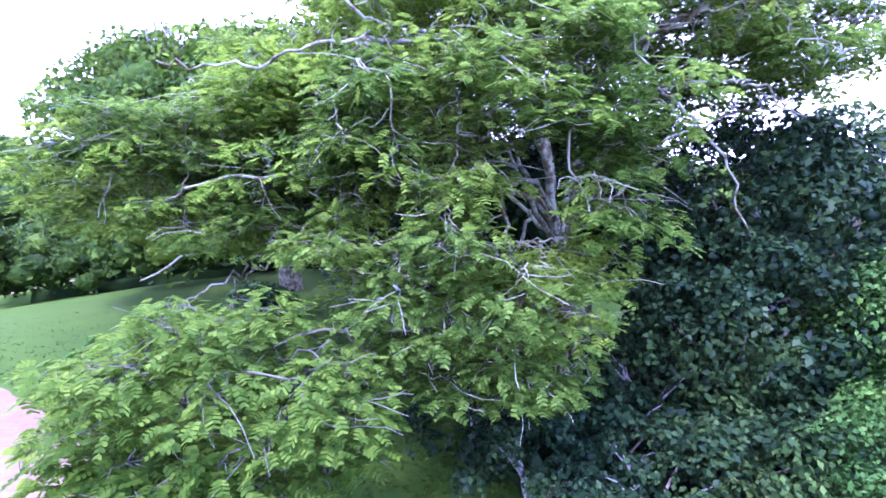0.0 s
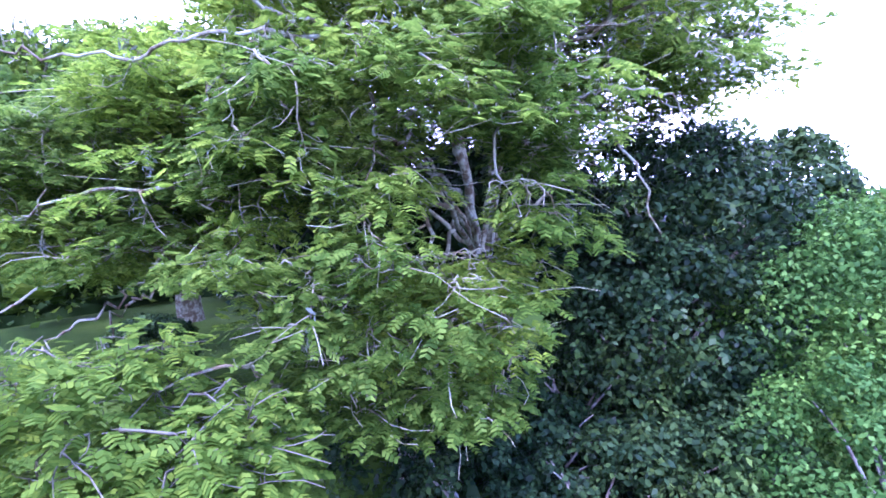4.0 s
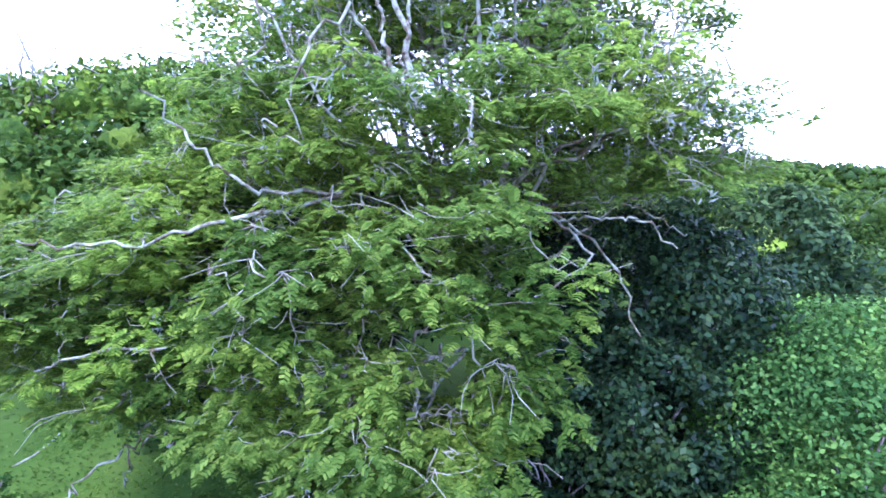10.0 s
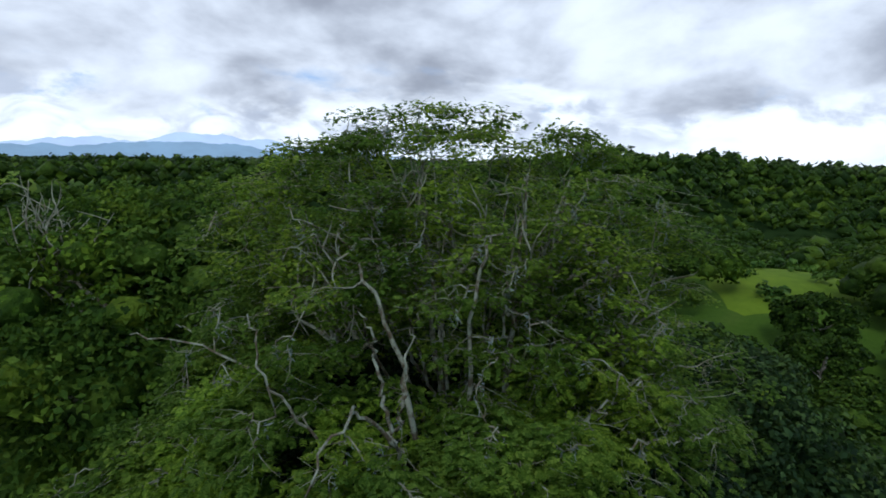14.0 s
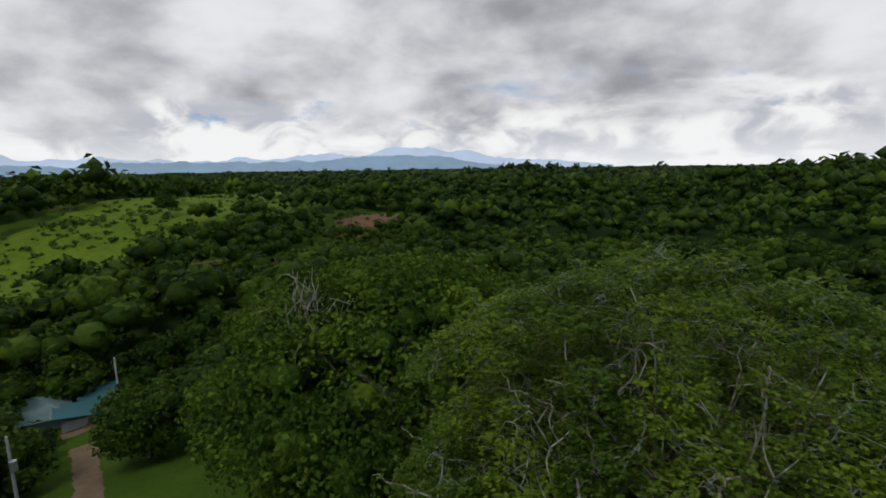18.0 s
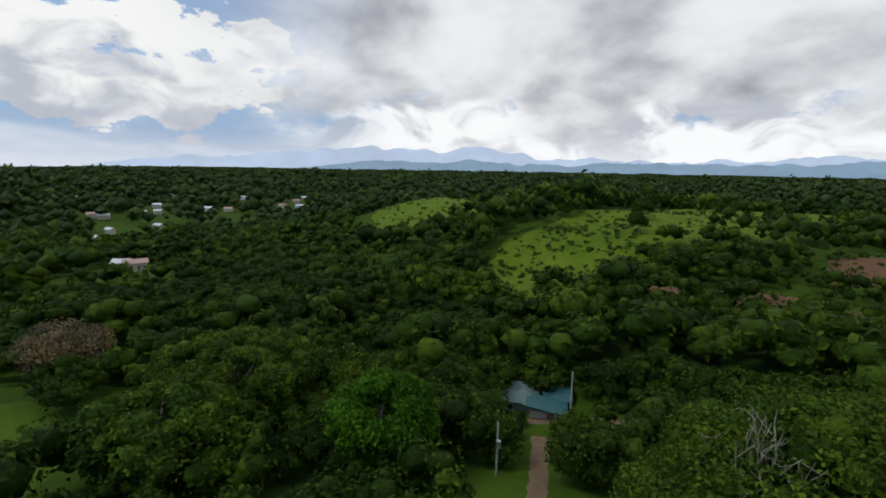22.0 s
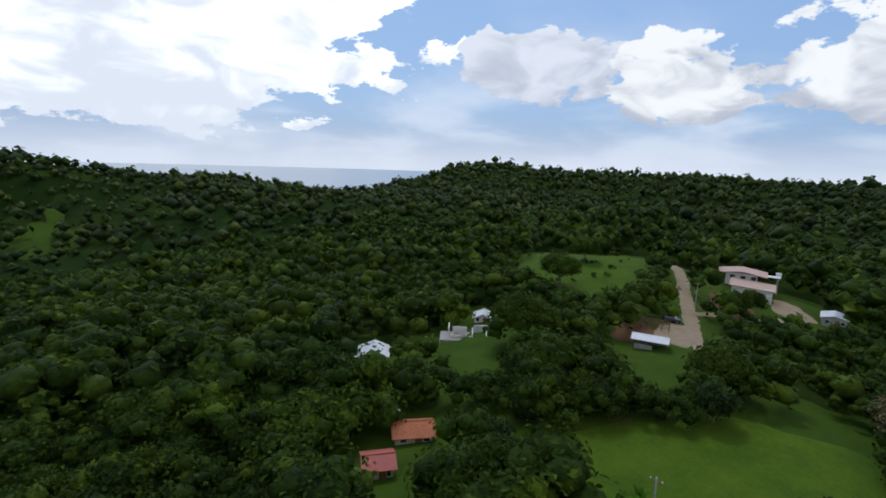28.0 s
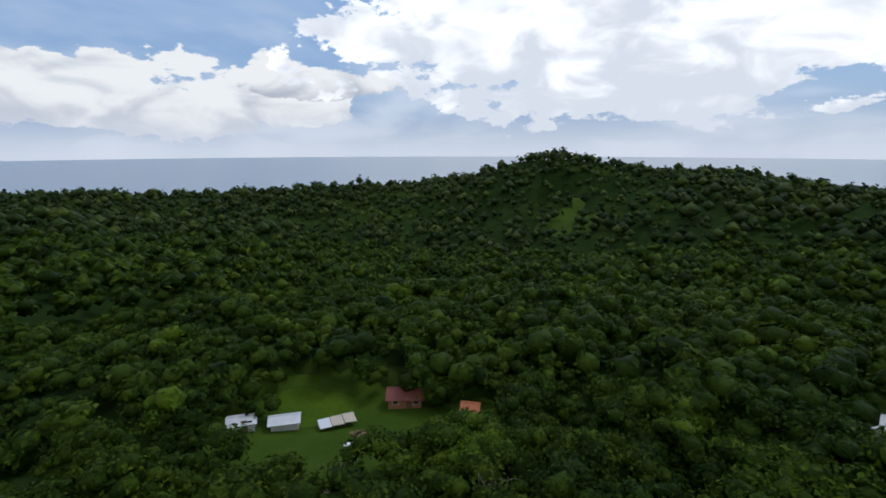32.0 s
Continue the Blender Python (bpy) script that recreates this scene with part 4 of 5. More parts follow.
# dark broad-leaved trees right of the rain tree and the growth under it
DARK = "dark glossy broad-leaved tree crowded beside the rain tree"
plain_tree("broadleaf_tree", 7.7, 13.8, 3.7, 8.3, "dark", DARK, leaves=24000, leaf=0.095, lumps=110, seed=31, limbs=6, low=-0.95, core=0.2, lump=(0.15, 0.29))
# two crowns added as dark backing, so no sky shows behind the trunk
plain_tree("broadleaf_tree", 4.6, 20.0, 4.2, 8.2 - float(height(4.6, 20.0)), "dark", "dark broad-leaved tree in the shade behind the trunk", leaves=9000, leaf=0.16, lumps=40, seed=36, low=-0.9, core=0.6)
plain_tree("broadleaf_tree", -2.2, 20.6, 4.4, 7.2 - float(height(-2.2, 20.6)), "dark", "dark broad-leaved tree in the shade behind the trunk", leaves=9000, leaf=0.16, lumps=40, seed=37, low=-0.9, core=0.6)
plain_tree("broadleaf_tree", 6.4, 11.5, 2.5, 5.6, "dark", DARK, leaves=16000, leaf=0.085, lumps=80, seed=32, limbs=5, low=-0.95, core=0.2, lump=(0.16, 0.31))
plain_tree("broadleaf_tree", 13.6, 18.6, 3.8, 8.0 - float(height(13.6, 18.6)), "shrub", "tall grey-green broad-leaved tree behind the vine thicket", leaves=15000, leaf=0.13, lumps=90, seed=33, limbs=6, low=-0.9, core=0.2, lump=(0.15, 0.3))
for k, (bx, by) in enumerate([(22.5, 27.0), (28.0, 24.5), (24.5, 33.5), (31.0, 31.0), (35.5, 37.0)]):
    plain_tree("broadleaf_tree", bx, by, 3.2, 4.6, "forest", "low dark broad-leaved tree before the grass knoll", leaves=5200, leaf=0.17, lumps=36, seed=160 + k, limbs=4, low=-0.9, core=0.5, group="trees before the grass knoll", lump=(0.2, 0.36))
plain_tree("small_tree", -7.6, 16.1, 1.3, 2.6, "shrub", "small dark tree in the shade on the lawn", leaves=7000, leaf=0.085, lumps=30, seed=34, bark="bark", core=0.35, low=-0.6)
plain_tree("broadleaf_tree", 16.8, 17.7, 4.2, 6.6, "shrub", "green broad-leaved tree on the slope", leaves=8000, leaf=0.15, lumps=32, seed=35, low=-0.9, core=0.35)


def thicket(name, x, y, r, h, mat, label, leaves, leaf, seed, lumps=48):
    rng = np.random.default_rng(seed)
    bush = thing(name, x, y, None, 0, label, "bush")
    for _ in range(7):
        a = rng.uniform(0, 2 * np.pi)
        e = np.array([math.cos(a) * r * 0.6, math.sin(a) * r * 0.6, h * rng.uniform(0.5, 0.9)])
        v, q = tube(curve([(0, 0, -0.2), e * (0.4, 0.4, 0.6), e], 7, 0.03, rng), np.linspace(0.05, 0.012, 7), 5)
        part("stem", mesh_of("stem", v, q, None, True), M["bark_grey"], bush)
    me = crown_mesh("foliage", np.array([[0, 0, h * 0.42]]), np.array([r]), np.array([h * 0.58]), lumps, leaves, leaf, rng, low=-0.6, core=0.12, flat=0.9, lump=(0.15, 0.31))
    part("foliage", me, M[mat], bush)
    return bush


VINE = "bright green vine-covered thicket in open light"
thicket("vine_thicket", 10.9, 9.7, 3.4, 6.4, "vine", VINE, 32000, 0.066, 41, 120)
thicket("vine_thicket", 14.4, 13.6, 3.2, 4.2, "vine", VINE, 14000, 0.08, 42, 90)
thicket("vine_thicket", 8.1, 6.9, 2.2, 3.8, "vine", VINE, 19000, 0.055, 43, 90)
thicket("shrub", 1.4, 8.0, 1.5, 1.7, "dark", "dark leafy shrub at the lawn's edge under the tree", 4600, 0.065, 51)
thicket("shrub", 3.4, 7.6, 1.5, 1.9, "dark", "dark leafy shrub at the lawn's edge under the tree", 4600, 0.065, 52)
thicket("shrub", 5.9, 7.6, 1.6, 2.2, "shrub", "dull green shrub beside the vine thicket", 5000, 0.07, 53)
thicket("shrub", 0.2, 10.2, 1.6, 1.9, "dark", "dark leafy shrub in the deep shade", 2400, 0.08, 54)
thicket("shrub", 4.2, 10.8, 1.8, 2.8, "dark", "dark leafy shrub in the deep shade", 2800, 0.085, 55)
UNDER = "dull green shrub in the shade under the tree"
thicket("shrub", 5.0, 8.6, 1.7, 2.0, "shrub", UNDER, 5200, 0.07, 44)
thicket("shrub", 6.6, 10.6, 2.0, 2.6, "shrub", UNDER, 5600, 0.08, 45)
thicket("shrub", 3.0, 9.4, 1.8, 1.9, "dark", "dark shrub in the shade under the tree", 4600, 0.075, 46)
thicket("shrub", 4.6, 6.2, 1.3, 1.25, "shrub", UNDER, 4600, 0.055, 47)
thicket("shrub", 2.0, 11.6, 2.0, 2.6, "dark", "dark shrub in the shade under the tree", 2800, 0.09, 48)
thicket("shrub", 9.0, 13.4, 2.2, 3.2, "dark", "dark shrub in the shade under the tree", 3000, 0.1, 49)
thicket("garden_bush", -6.4, 4.6, 0.9, 1.1, "vine", "yellow-green garden bush beside the dirt track", 1500, 0.06, 50, 24)

thicket("garden_bush", -10.5, 12.2, 0.9, 1.7, "vine", "yellowish garden shrub on the lawn", 1400, 0.07, 56, 24)


def broad_leaf_plant(x, y, size, seed, label="clump of long dark arching leaves on the lawn's edge", mat="dark"):
    """A clump of long arching leaves."""
    rng = np.random.default_rng(seed)
    plant = thing("broad_leaf_plant", x, y, None, 0, label, "plant", "broad-leaved clumps")
    for k in range(11):
        a, tilt, ln = rng.uniform(0, 2 * np.pi), rng.uniform(0.35, 1.1), size * rng.uniform(0.7, 1.15)
        t = np.linspace(0, 1, 9)
        run, up = np.sin(tilt) * t * ln, np.cos(tilt) * t * ln - 0.55 * ln * t**2.2 * np.sin(tilt)
        mid = np.stack([np.cos(a) * run, np.sin(a) * run, up], 1)
        sd = np.array([-np.sin(a), np.cos(a), 0])
        w = (0.13 * size * np.sin(np.pi * np.clip(t * 0.93 + 0.07, 0, 1)) ** 0.8)[:, None]
        v = np.stack([mid - sd * w + (0, 0, 0.03), mid, mid + sd * w + (0, 0, 0.03)], 1).reshape(-1, 3)
        i, j = np.meshgrid(np.arange(8), np.arange(2), indexing="ij")
        q = np.stack([i * 3 + j, (i + 1) * 3 + j, (i + 1) * 3 + j + 1, i * 3 + j + 1], -1).reshape(-1, 4)
        part("leaf", mesh_of("leaf", v, q, None, True), M[mat], plant)


for k, (px, py, ps) in enumerate([(1.2, 6.9, 1.0), (2.1, 6.3, 0.95), (2.6, 7.6, 1.1), (1.5, 8.2, 1.1), (3.4, 6.9, 0.9)]):
    broad_leaf_plant(px, py, ps, 60 + k)

# ---- woods ----
# open ground: x, y, two radii, turn
YARDS = [(-23, 16, 27, 7.5, 146), (-0, 0, 13, 10, 0), (-53, 35, 5, 5, 5), (-39, 19, 8, 5, 134), (2, 13, 12, 11, 0), (-12, 30, 12, 11, 8), (11, 12, 9, 9, 0), (30, 35, 13, 9, 50)]
FIELDS = [(-122, 86, 40, 24, 125), (-143, 150, 62, 30, 105), (-276, 100, 88, 42, 162), (-68, 113, 17, 12, 67), (-80, 95, 13, 8, 47), (-79, 162, 26, 11, 88), (47, 54, 14, 9, 33), (80, 74, 16, 8, 33), (149, 178, 14, 6, 4), (-146, 205, 40, 32, 90)]
MEADOWS = [(-51, -36, 25, 10, 158), (-36, -41, 14, 7, 117), (-68, -56, 9, 6, 18), (-77, -33, 12, 6, 10), (-110, -125, 39, 22, 50), (-82, -70, 11, 9, 28), (-146, -86, 17, 15, 39), (-135, -82, 14, 11, 29), (-121, -93, 26, 5, 40)]
SOUTH = [(-52, -87, 10, 6, -4), (-31, -91, 7, 6, -4), (-23, -54, 6, 5, -4), (-16, -48, 5, 4, -4), (56, -46, 6, 4, 113), (43, -63, 5, 4, -7), (58, -58, 8, 6, 23), (40, -43, 10, 3, 53), (32, -66, 2.5, 2.5, -7), (140, -58, 14, 6, -7), (167, -206, 18, 7, 23), (278, -180, 20, 7, -7), (125, -505, 24, 10, 74)]
WEST = [(-380, -9, 30, 14, 3), (-430, -88, 34, 12, 2), (-384, -88, 20, 10, 2), (-602, 31, 34, 10, 3), (-348, -62, 30, 9, 2)]


TRACK = [(7.5, -9.5), (2.0, -2.5), (-3.2, 3.2), (-7.3, 7.3), (-15.3, 12.2), (-25.4, 16.4), (-36.1, 24.5), (-44.6, 30.4), (-50.0, 34.4)]
SIDE_TRACK = [(-55, 35.2), (-52.5, 40), (-49, 45), (-44, 49.5)]
MEADOW_TRACK = [(-34.6, -21.1), (-40.1, -26.0), (-50.3, -25.6), (-57.2, -24.5), (-63.9, -20.4), (-68.7, -17.2)]
HILL_ROAD = [(-149.5, -121.9), (-146.6, -117.9), (-133.8, -104.5), (-121.7, -92.9), (-108.1, -80.3), (-98.8, -71.6), (-89.5, -62.9)]
DRIVE = [(-110.1, -81.3), (-123.6, -79.6), (-137.1, -76.0), (-147.8, -75.4)]
VALLEY_ROAD = [(36.2, -33.1), (37.9, -37.5), (40.7, -45.1), (42.6, -51.0), (46.6, -55.4)]
ROADS = [(TRACK, 4), (SIDE_TRACK, 3), (MEADOW_TRACK, 10), (HILL_ROAD, 7), (DRIVE, 4.5), (VALLEY_ROAD, 4)]
# the ground before each building, towards the knoll, is open too
SITES = [(-57.3, 38.4, 15), (-151.3, -85.8, 16), (-152.4, -69.1, 9), (-82.2, -69.5, 9), (-92.4, -77.2, 9), (-28.3, -90.5, 17), (-58.5, -98.5, 16), (-22.9, -53.8, 9), (-15.7, -48.0, 4), (56.2, -45.3, 9), (43.3, -63.9, 10), (31.8, -65.6, 10), (48.6, -49.9, 10), (-48.0, -88.5, 24)]


VILLAGE = [(-531.5, -134.7), (-523.6, -123.5), (-534.0, -93.2), (-547.2, -83.8), (-601.9, -92.0), (-710.6, -48.7), (-705.4, -7.2), (-735.6, 15.2), (-680.1, 69.5), (-642.4, 55.1), (-603.3, 55.1), (-601.4, 35.7), (-555.6, -20.4), (-570.8, -40.7), (-398.5, -103.2), (-443.2, -101.2), (-238.6, -51.1), (-232.7, -45.2), (-461.6, -71.2), (-687.5, -192.0), (-785.7, -96.5)]


def open_ground(x, y):
    hit = np.zeros(len(x), bool)
    lines = [(line, wide / 2 + 1.2) for line, wide in ROADS]
    lines += [([(sx, sy), (sx * (1 - ln / math.hypot(sx, sy)), sy * (1 - ln / math.hypot(sx, sy)))], 5.6) for sx, sy, ln in SITES]
    lines += [([(vx, vy), (vx * (1 - 50 / math.hypot(vx, vy)), vy * (1 - 50 / math.hypot(vx, vy)))], 11.0) for vx, vy in VILLAGE]
    for line, wide in lines:
        for (ax, ay), (bx, by) in zip(line, line[1:]):
            t = np.clip(((x - ax) * (bx - ax) + (y - ay) * (by - ay)) / ((bx - ax) ** 2 + (by - ay) ** 2), 0, 1)
            hit |= np.hypot(x - ax - t * (bx - ax), y - ay - t * (by - ay)) < wide
    for cx, cy, rx, ry, turn in YARDS + FIELDS + MEADOWS + SOUTH + WEST:
        c, s = math.cos(radians(turn)), math.sin(radians(turn))
        u, w = (x - cx) * c + (y - cy) * s, -(x - cx) * s + (y - cy) * c
        hit |= (u / rx) ** 2 + (w / ry) ** 2 < 1
    return hit


def blob_octa(blobs, squash=0.8):
    octa = np.array([(1, 0, 0), (0, 1, 0), (-1, 0, 0), (0, -1, 0), (0, 0, 1), (0, 0, -1)], float)
    tri = np.array([(0, 1, 4), (1, 2, 4), (2, 3, 4), (3, 0, 4), (1, 0, 5), (2, 1, 5), (3, 2, 5), (0, 3, 5)])
    v = (blobs[:, None, :3] + blobs[:, None, 3:] * octa[None] * np.array([1, 1, squash])).reshape(-1, 3)
    return v, (tri[None] + 6 * np.arange(len(blobs))[:, None, None]).reshape(-1, 3)


def woods(name, r0, r1, space, size, lumps, leaves, leaf, mat, seed, label, tallness=0.8):
    """Closed canopy between two distances from the knoll, on a shaken grid, with the open ground left out."""
    rng = np.random.default_rng(seed)
    g = np.arange(-r1, r1, space)
    x, y = np.meshgrid(g, g)
    x[::2] += space / 2
    x, y = (x + rng.uniform(-0.42, 0.42, x.shape) * space).ravel(), (y + rng.uniform(-0.42, 0.42, y.shape) * space).ravel()
    r = np.hypot(x, y)
    bearing = np.degrees(np.arctan2(-x, y)) % 360
    ok = (r > r0) & (r <= r1) & ((bearing < 262) | (bearing > 300)) & ~open_ground(x, y) & (height(x, y) > -74)
    x, y = x[ok], y[ok]
    k = len(x)
    species = noise_field(x, y, 40.0, seed)
    rx = size * (0.64 + 0.8 * rng.random(k) ** 1.6) * (0.85 + 0.4 * species)
    rz = rx * rng.uniform(0.55, 0.9, k)
    tall = (0.2 + 0.55 * rng.random(k) + 0.45 * rx / size - 0.1 + 0.3 * species) * size * tallness
    c = np.stack([x, y, height(x, y) + tall], 1)
    v, q, cv, ct = crown_cloud(c, rx, rz, lumps, leaves, leaf * rx / size, rng, low=-0.3, core=0.76 if r1 < 100 else 0.86, cheap=r1 > 200, shake=0.45)
    w = part(name, mesh_of(name, np.concatenate([v, cv]), q, ct + len(v), "tris"), M[mat])
    tagged(w, label, "forest", kind="stuff")


def noise_field(x, y, scale, seed):
    rng = np.random.default_rng(seed + 500)
    f = sum(np.sin((x * math.cos(a) + y * math.sin(a)) / scale * k + p) / k for a, p, k in zip(rng.uniform(0, 6.3, 6), rng.uniform(0, 6.3, 6), (1, 1.3, 1.9, 2.6, 3.7, 5)))
    return np.clip(0.5 + 0.3 * f, 0, 1)


woods("near_woods", 30, 78, 4.8, 3.5, 11, 528, 0.25, "forest", 71, "dense mixed tropical trees on the slope")
woods("middle_woods", 78, 170, 6.0, 4.3, 6, 108, 0.46, "forest", 72, "dense mixed tropical forest")
woods("far_woods", 170, 400, 9.6, 6.6, 4, 16, 1.25, "forest", 73, "dark green forest canopy")
woods("distant_woods", 400, 1000, 18.0, 12.5, 2, 4, 2.8, "far_forest", 74, "distant dark forest canopy", 0.42)
woods("horizon_woods", 1000, 2500, 34.0, 18, 1, 3, 4.0, "far_forest", 75, "distant forest on the horizon", 0.25)


def canopy_sheet():
    """The closed canopy of the plain beyond: a bumpy sheet over the ground. Nearer in, the added sheet darkens the gaps
    between crowns.
    """
    rng = np.random.default_rng(76)
    rings, seg = np.geomspace(34, 4600, 118), 300
    a = np.linspace(0, 2 * np.pi, seg, endpoint=False)
    r = rings[:, None] * (1 + 0.012 * rng.normal(size=(118, seg)))
    x, y = (r * np.cos(a)).ravel(), (r * np.sin(a)).ravel()
    far = np.hypot(x, y)
    z = height(x, y) + rng.uniform(0.2, 1, len(x)) * np.interp(far, [34, 80, 400, 1200, 1600], [0.9, 1.5, 4, 8, 14])
    z = np.where(height(x, y) < -70, -90, z)
    wide = np.zeros(len(x), bool)
    for dx, dy in ((0, 0), (4, 0), (-4, 0), (0, 4), (0, -4)):
        wide |= open_ground(x + dx * (1 + far / 150), y + dy * (1 + far / 150))
    z = np.where(wide, height(x, y) - 6, z)
    i, j = np.meshgrid(np.arange(117), np.arange(seg), indexing="ij")
    q = np.stack([i * seg + j, (i + 1) * seg + j, (i + 1) * seg + (j + 1) % seg, i * seg + (j + 1) % seg], -1).reshape(-1, 4)
    tagged(part("canopy_sheet", mesh_of("canopy_sheet", np.stack([x, y, z], 1), q), M["canopy"]), "dark forest canopy on the plain, and a low dark sheet between nearer crowns", "forest", kind="stuff")


canopy_sheet()


def scrub():
    """Low tufts and bushes over the pastures and meadows."""
    rng = np.random.default_rng(77)
    cs = []
    for (cx, cy, rx, ry, turn), n in [(f, 260) for f in FIELDS[:3]] + [(f, 40) for f in FIELDS[3:]] + [(f, 40) for f in MEADOWS[4:5]]:
        u, a = np.sqrt(rng.random(n)), rng.uniform(0, 2 * np.pi, n)
        lx, ly = u * rx * np.cos(a), u * ry * np.sin(a)
        c, s = math.cos(radians(turn)), math.sin(radians(turn))
        cs.append(np.stack([cx + lx * c - ly * s, cy + lx * s + ly * c], 1))
    xy = np.concatenate(cs)
    r = rng.uniform(0.3, 1.5, len(xy)) ** 1.3
    c = np.column_stack([xy, height(xy[:, 0], xy[:, 1]) + r * 0.3])
    v, q, cv, ct = crown_cloud(c, r, r * 0.7, 3, 30, 0.28 * r, rng, cheap=True)
    tagged(part("pasture_scrub", mesh_of("pasture_scrub", np.concatenate([v, cv]), q, ct + len(v)), M["scrub"]), "low scattered scrub on the pastures", "bushes", kind="stuff")


scrub()


def lawn():
    """Short grass over the lawn beside the track."""
    rng = np.random.default_rng(78)
    n = 34000
    x, y = rng.normal(-6, 9, n), rng.normal(7, 7, n)
    keep = (np.hypot(x, y) > 3) & (y > -6)
    for (ax, ay), (bx, by) in zip(TRACK, TRACK[1:]):
        t = np.clip(((x - ax) * (bx - ax) + (y - ay) * (by - ay)) / ((bx - ax) ** 2 + (by - ay) ** 2), 0, 1)
        keep &= np.hypot(x - ax - t * (bx - ax), y - ay - t * (by - ay)) > 1.05
    x, y = x[keep], y[keep]
    c = np.column_stack([x, y, height(x, y) + 0.035])
    v, q = leaf_quads(c, unit(rng.normal(size=(len(x), 3)) * 0.4 + (0, 0, 1)), np.full(len(x), 0.06), rng, 0.4)
    tagged(part("lawn_grass", mesh_of("lawn_grass", v, q), M["lawn"]), "short green grass on the lawn", "grass", kind="stuff")


lawn()

# ---- tracks and patches ----
strip("road", TRACK, [1.8, 1.8, 1.9, 2.0, 2.1, 2.3, 2.4, 2.4, 3.6], M["dirt"], "worn brown dirt track across the lawn")
strip("side_road", SIDE_TRACK, [2.2, 2.2, 2.2, 2.2], M["dirt"], "dirt side track on the lawn", 0.06)
strip("meadow_track", MEADOW_TRACK, [2.6, 3.2, 3.4, 3.2, 3, 2.6], M["dirt"], "curving dirt track along the meadow", 0.24)
strip("hill_road", HILL_ROAD, [5.5, 4.6, 3.8, 3.8, 4.4, 3.6, 3.0], M["gravel"], "pale gravel road up to the new building")
strip("yard_drive", DRIVE, [2.5, 2.5, 3, 3], M["gravel"], "gravel drive to the building's yard", 0.07)
strip("valley_road", VALLEY_ROAD, [1.6, 1.7, 1.8, 2.0, 3.5], M["dirt"], "dirt track to the valley farm")
patch("pasture", -122, 86, 40, 24, 125, M["pasture"], "light green pasture on a hillside", 0.1)
patch("pasture", -143, 150, 62, 30, 105, M["pasture"], "light green pasture on a hillside", 0.14)
patch("pasture", -146, 205, 40, 32, 90, M["pasture"], "light green pasture on a hillside", 0.18)
patch("pasture", -280, 101, 84, 36, 162, M["pasture"], "light green pasture on a ridge", 0.12)
patch("bare_soil", -68, 113, 15, 10, 67, M["red_soil"], "patch of bare reddish soil")
patch("bare_soil", -80, 95, 11, 6, 47, M["red_soil"], "patch of bare reddish soil")
patch("bare_soil", -79, 162, 23, 8, 88, M["red_soil"], "patch of bare reddish soil")
patch("bare_soil", -379.9, -9.1, 26, 11, 3, M["red_soil"], "bare brown field by the village")
patch("bare_soil", -130.7, -84.5, 8, 6, 29, M["red_soil"], "red building soil below the new house")
patch("bare_soil", -86.7, -78.2, 8, 5, 38, M["red_soil"], "brown yard behind the open shed")
patch("gravel_yard", -93.5, -72.5, 8, 4.5, 42, M["gravel"], "gravel yard beside the open shed", 0.1)
patch("gravel_yard", -148.0, -78.2, 7, 5, 59, M["gravel"], "gravel yard beside the new house")
patch("meadow", -51.0, -35.7, 29, 13.5, 158, M["meadow"], "bright green mown meadow")
patch("meadow", -110, -125, 39, 22, 50, M["meadow"], "bright green grassy slope")
patch("meadow", 58.2, -57.7, 8, 6, 23, M["meadow"], "bright green grass patch behind the farm")
patch("knoll_grass", 47, 54, 15, 10, 33, M["pasture"], "sunlit green grass knoll")

patch("bare_soil", -45.9, -28.5, 2.6, 1.5, 169, M["red_soil"], "bare red soil beside the meadow track", 0.26)
for k, (px, py, ps) in enumerate([(-39.7, -32.8, 2.3), (-38.0, -34.0, 2.6), (-41.4, -34.2, 2.0)]):
    broad_leaf_plant(px, py, ps, 70 + k, "tall clump of pale green banana-like leaves beside the pole", "lime")

# ---- buildings ----


def boxes(*bits):
    """A bmesh of boxes: (x, y, z) middle of the underside, (w, d, h)."""
    bm = bmesh.new()
    for (x, y, z), (w, d, h) in bits:
        m = bmesh.ops.create_cube(bm, size=1.0, matrix=Matrix.Translation((x, y, z + h / 2)) @ Matrix.Diagonal((w, d, h, 1)))
    bmesh.ops.bevel(bm, geom=list(bm.edges), offset=0.015, segments=1, affect="EDGES")
    return bm


def slab(corners, thick):
    """A plate under four corners."""
    bm = bmesh.new()
    top = [bm.verts.new(c) for c in corners]
    low = [bm.verts.new((c[0], c[1], c[2] - thick)) for c in corners]
    bm.faces.new(top)
    bm.faces.new(low[::-1])
    for i in range(len(corners)):
        j = (i + 1) % len(corners)
        bm.faces.new((top[j], top[i], low[i], low[j]))
    bmesh.ops.recalc_face_normals(bm, faces=list(bm.faces))
    return bm


def round_bit(radius, h, x=0, y=0, z=0, sides=16, top=None, tilt=None):
    bm = bmesh.new()
    m = Matrix.Translation((x, y, z + h / 2))
    if tilt:
        m = m @ tilt
    bmesh.ops.create_cone(bm, cap_ends=True, segments=sides, radius1=radius, radius2=radius if top is None else top, depth=h, matrix=m)
    return bm


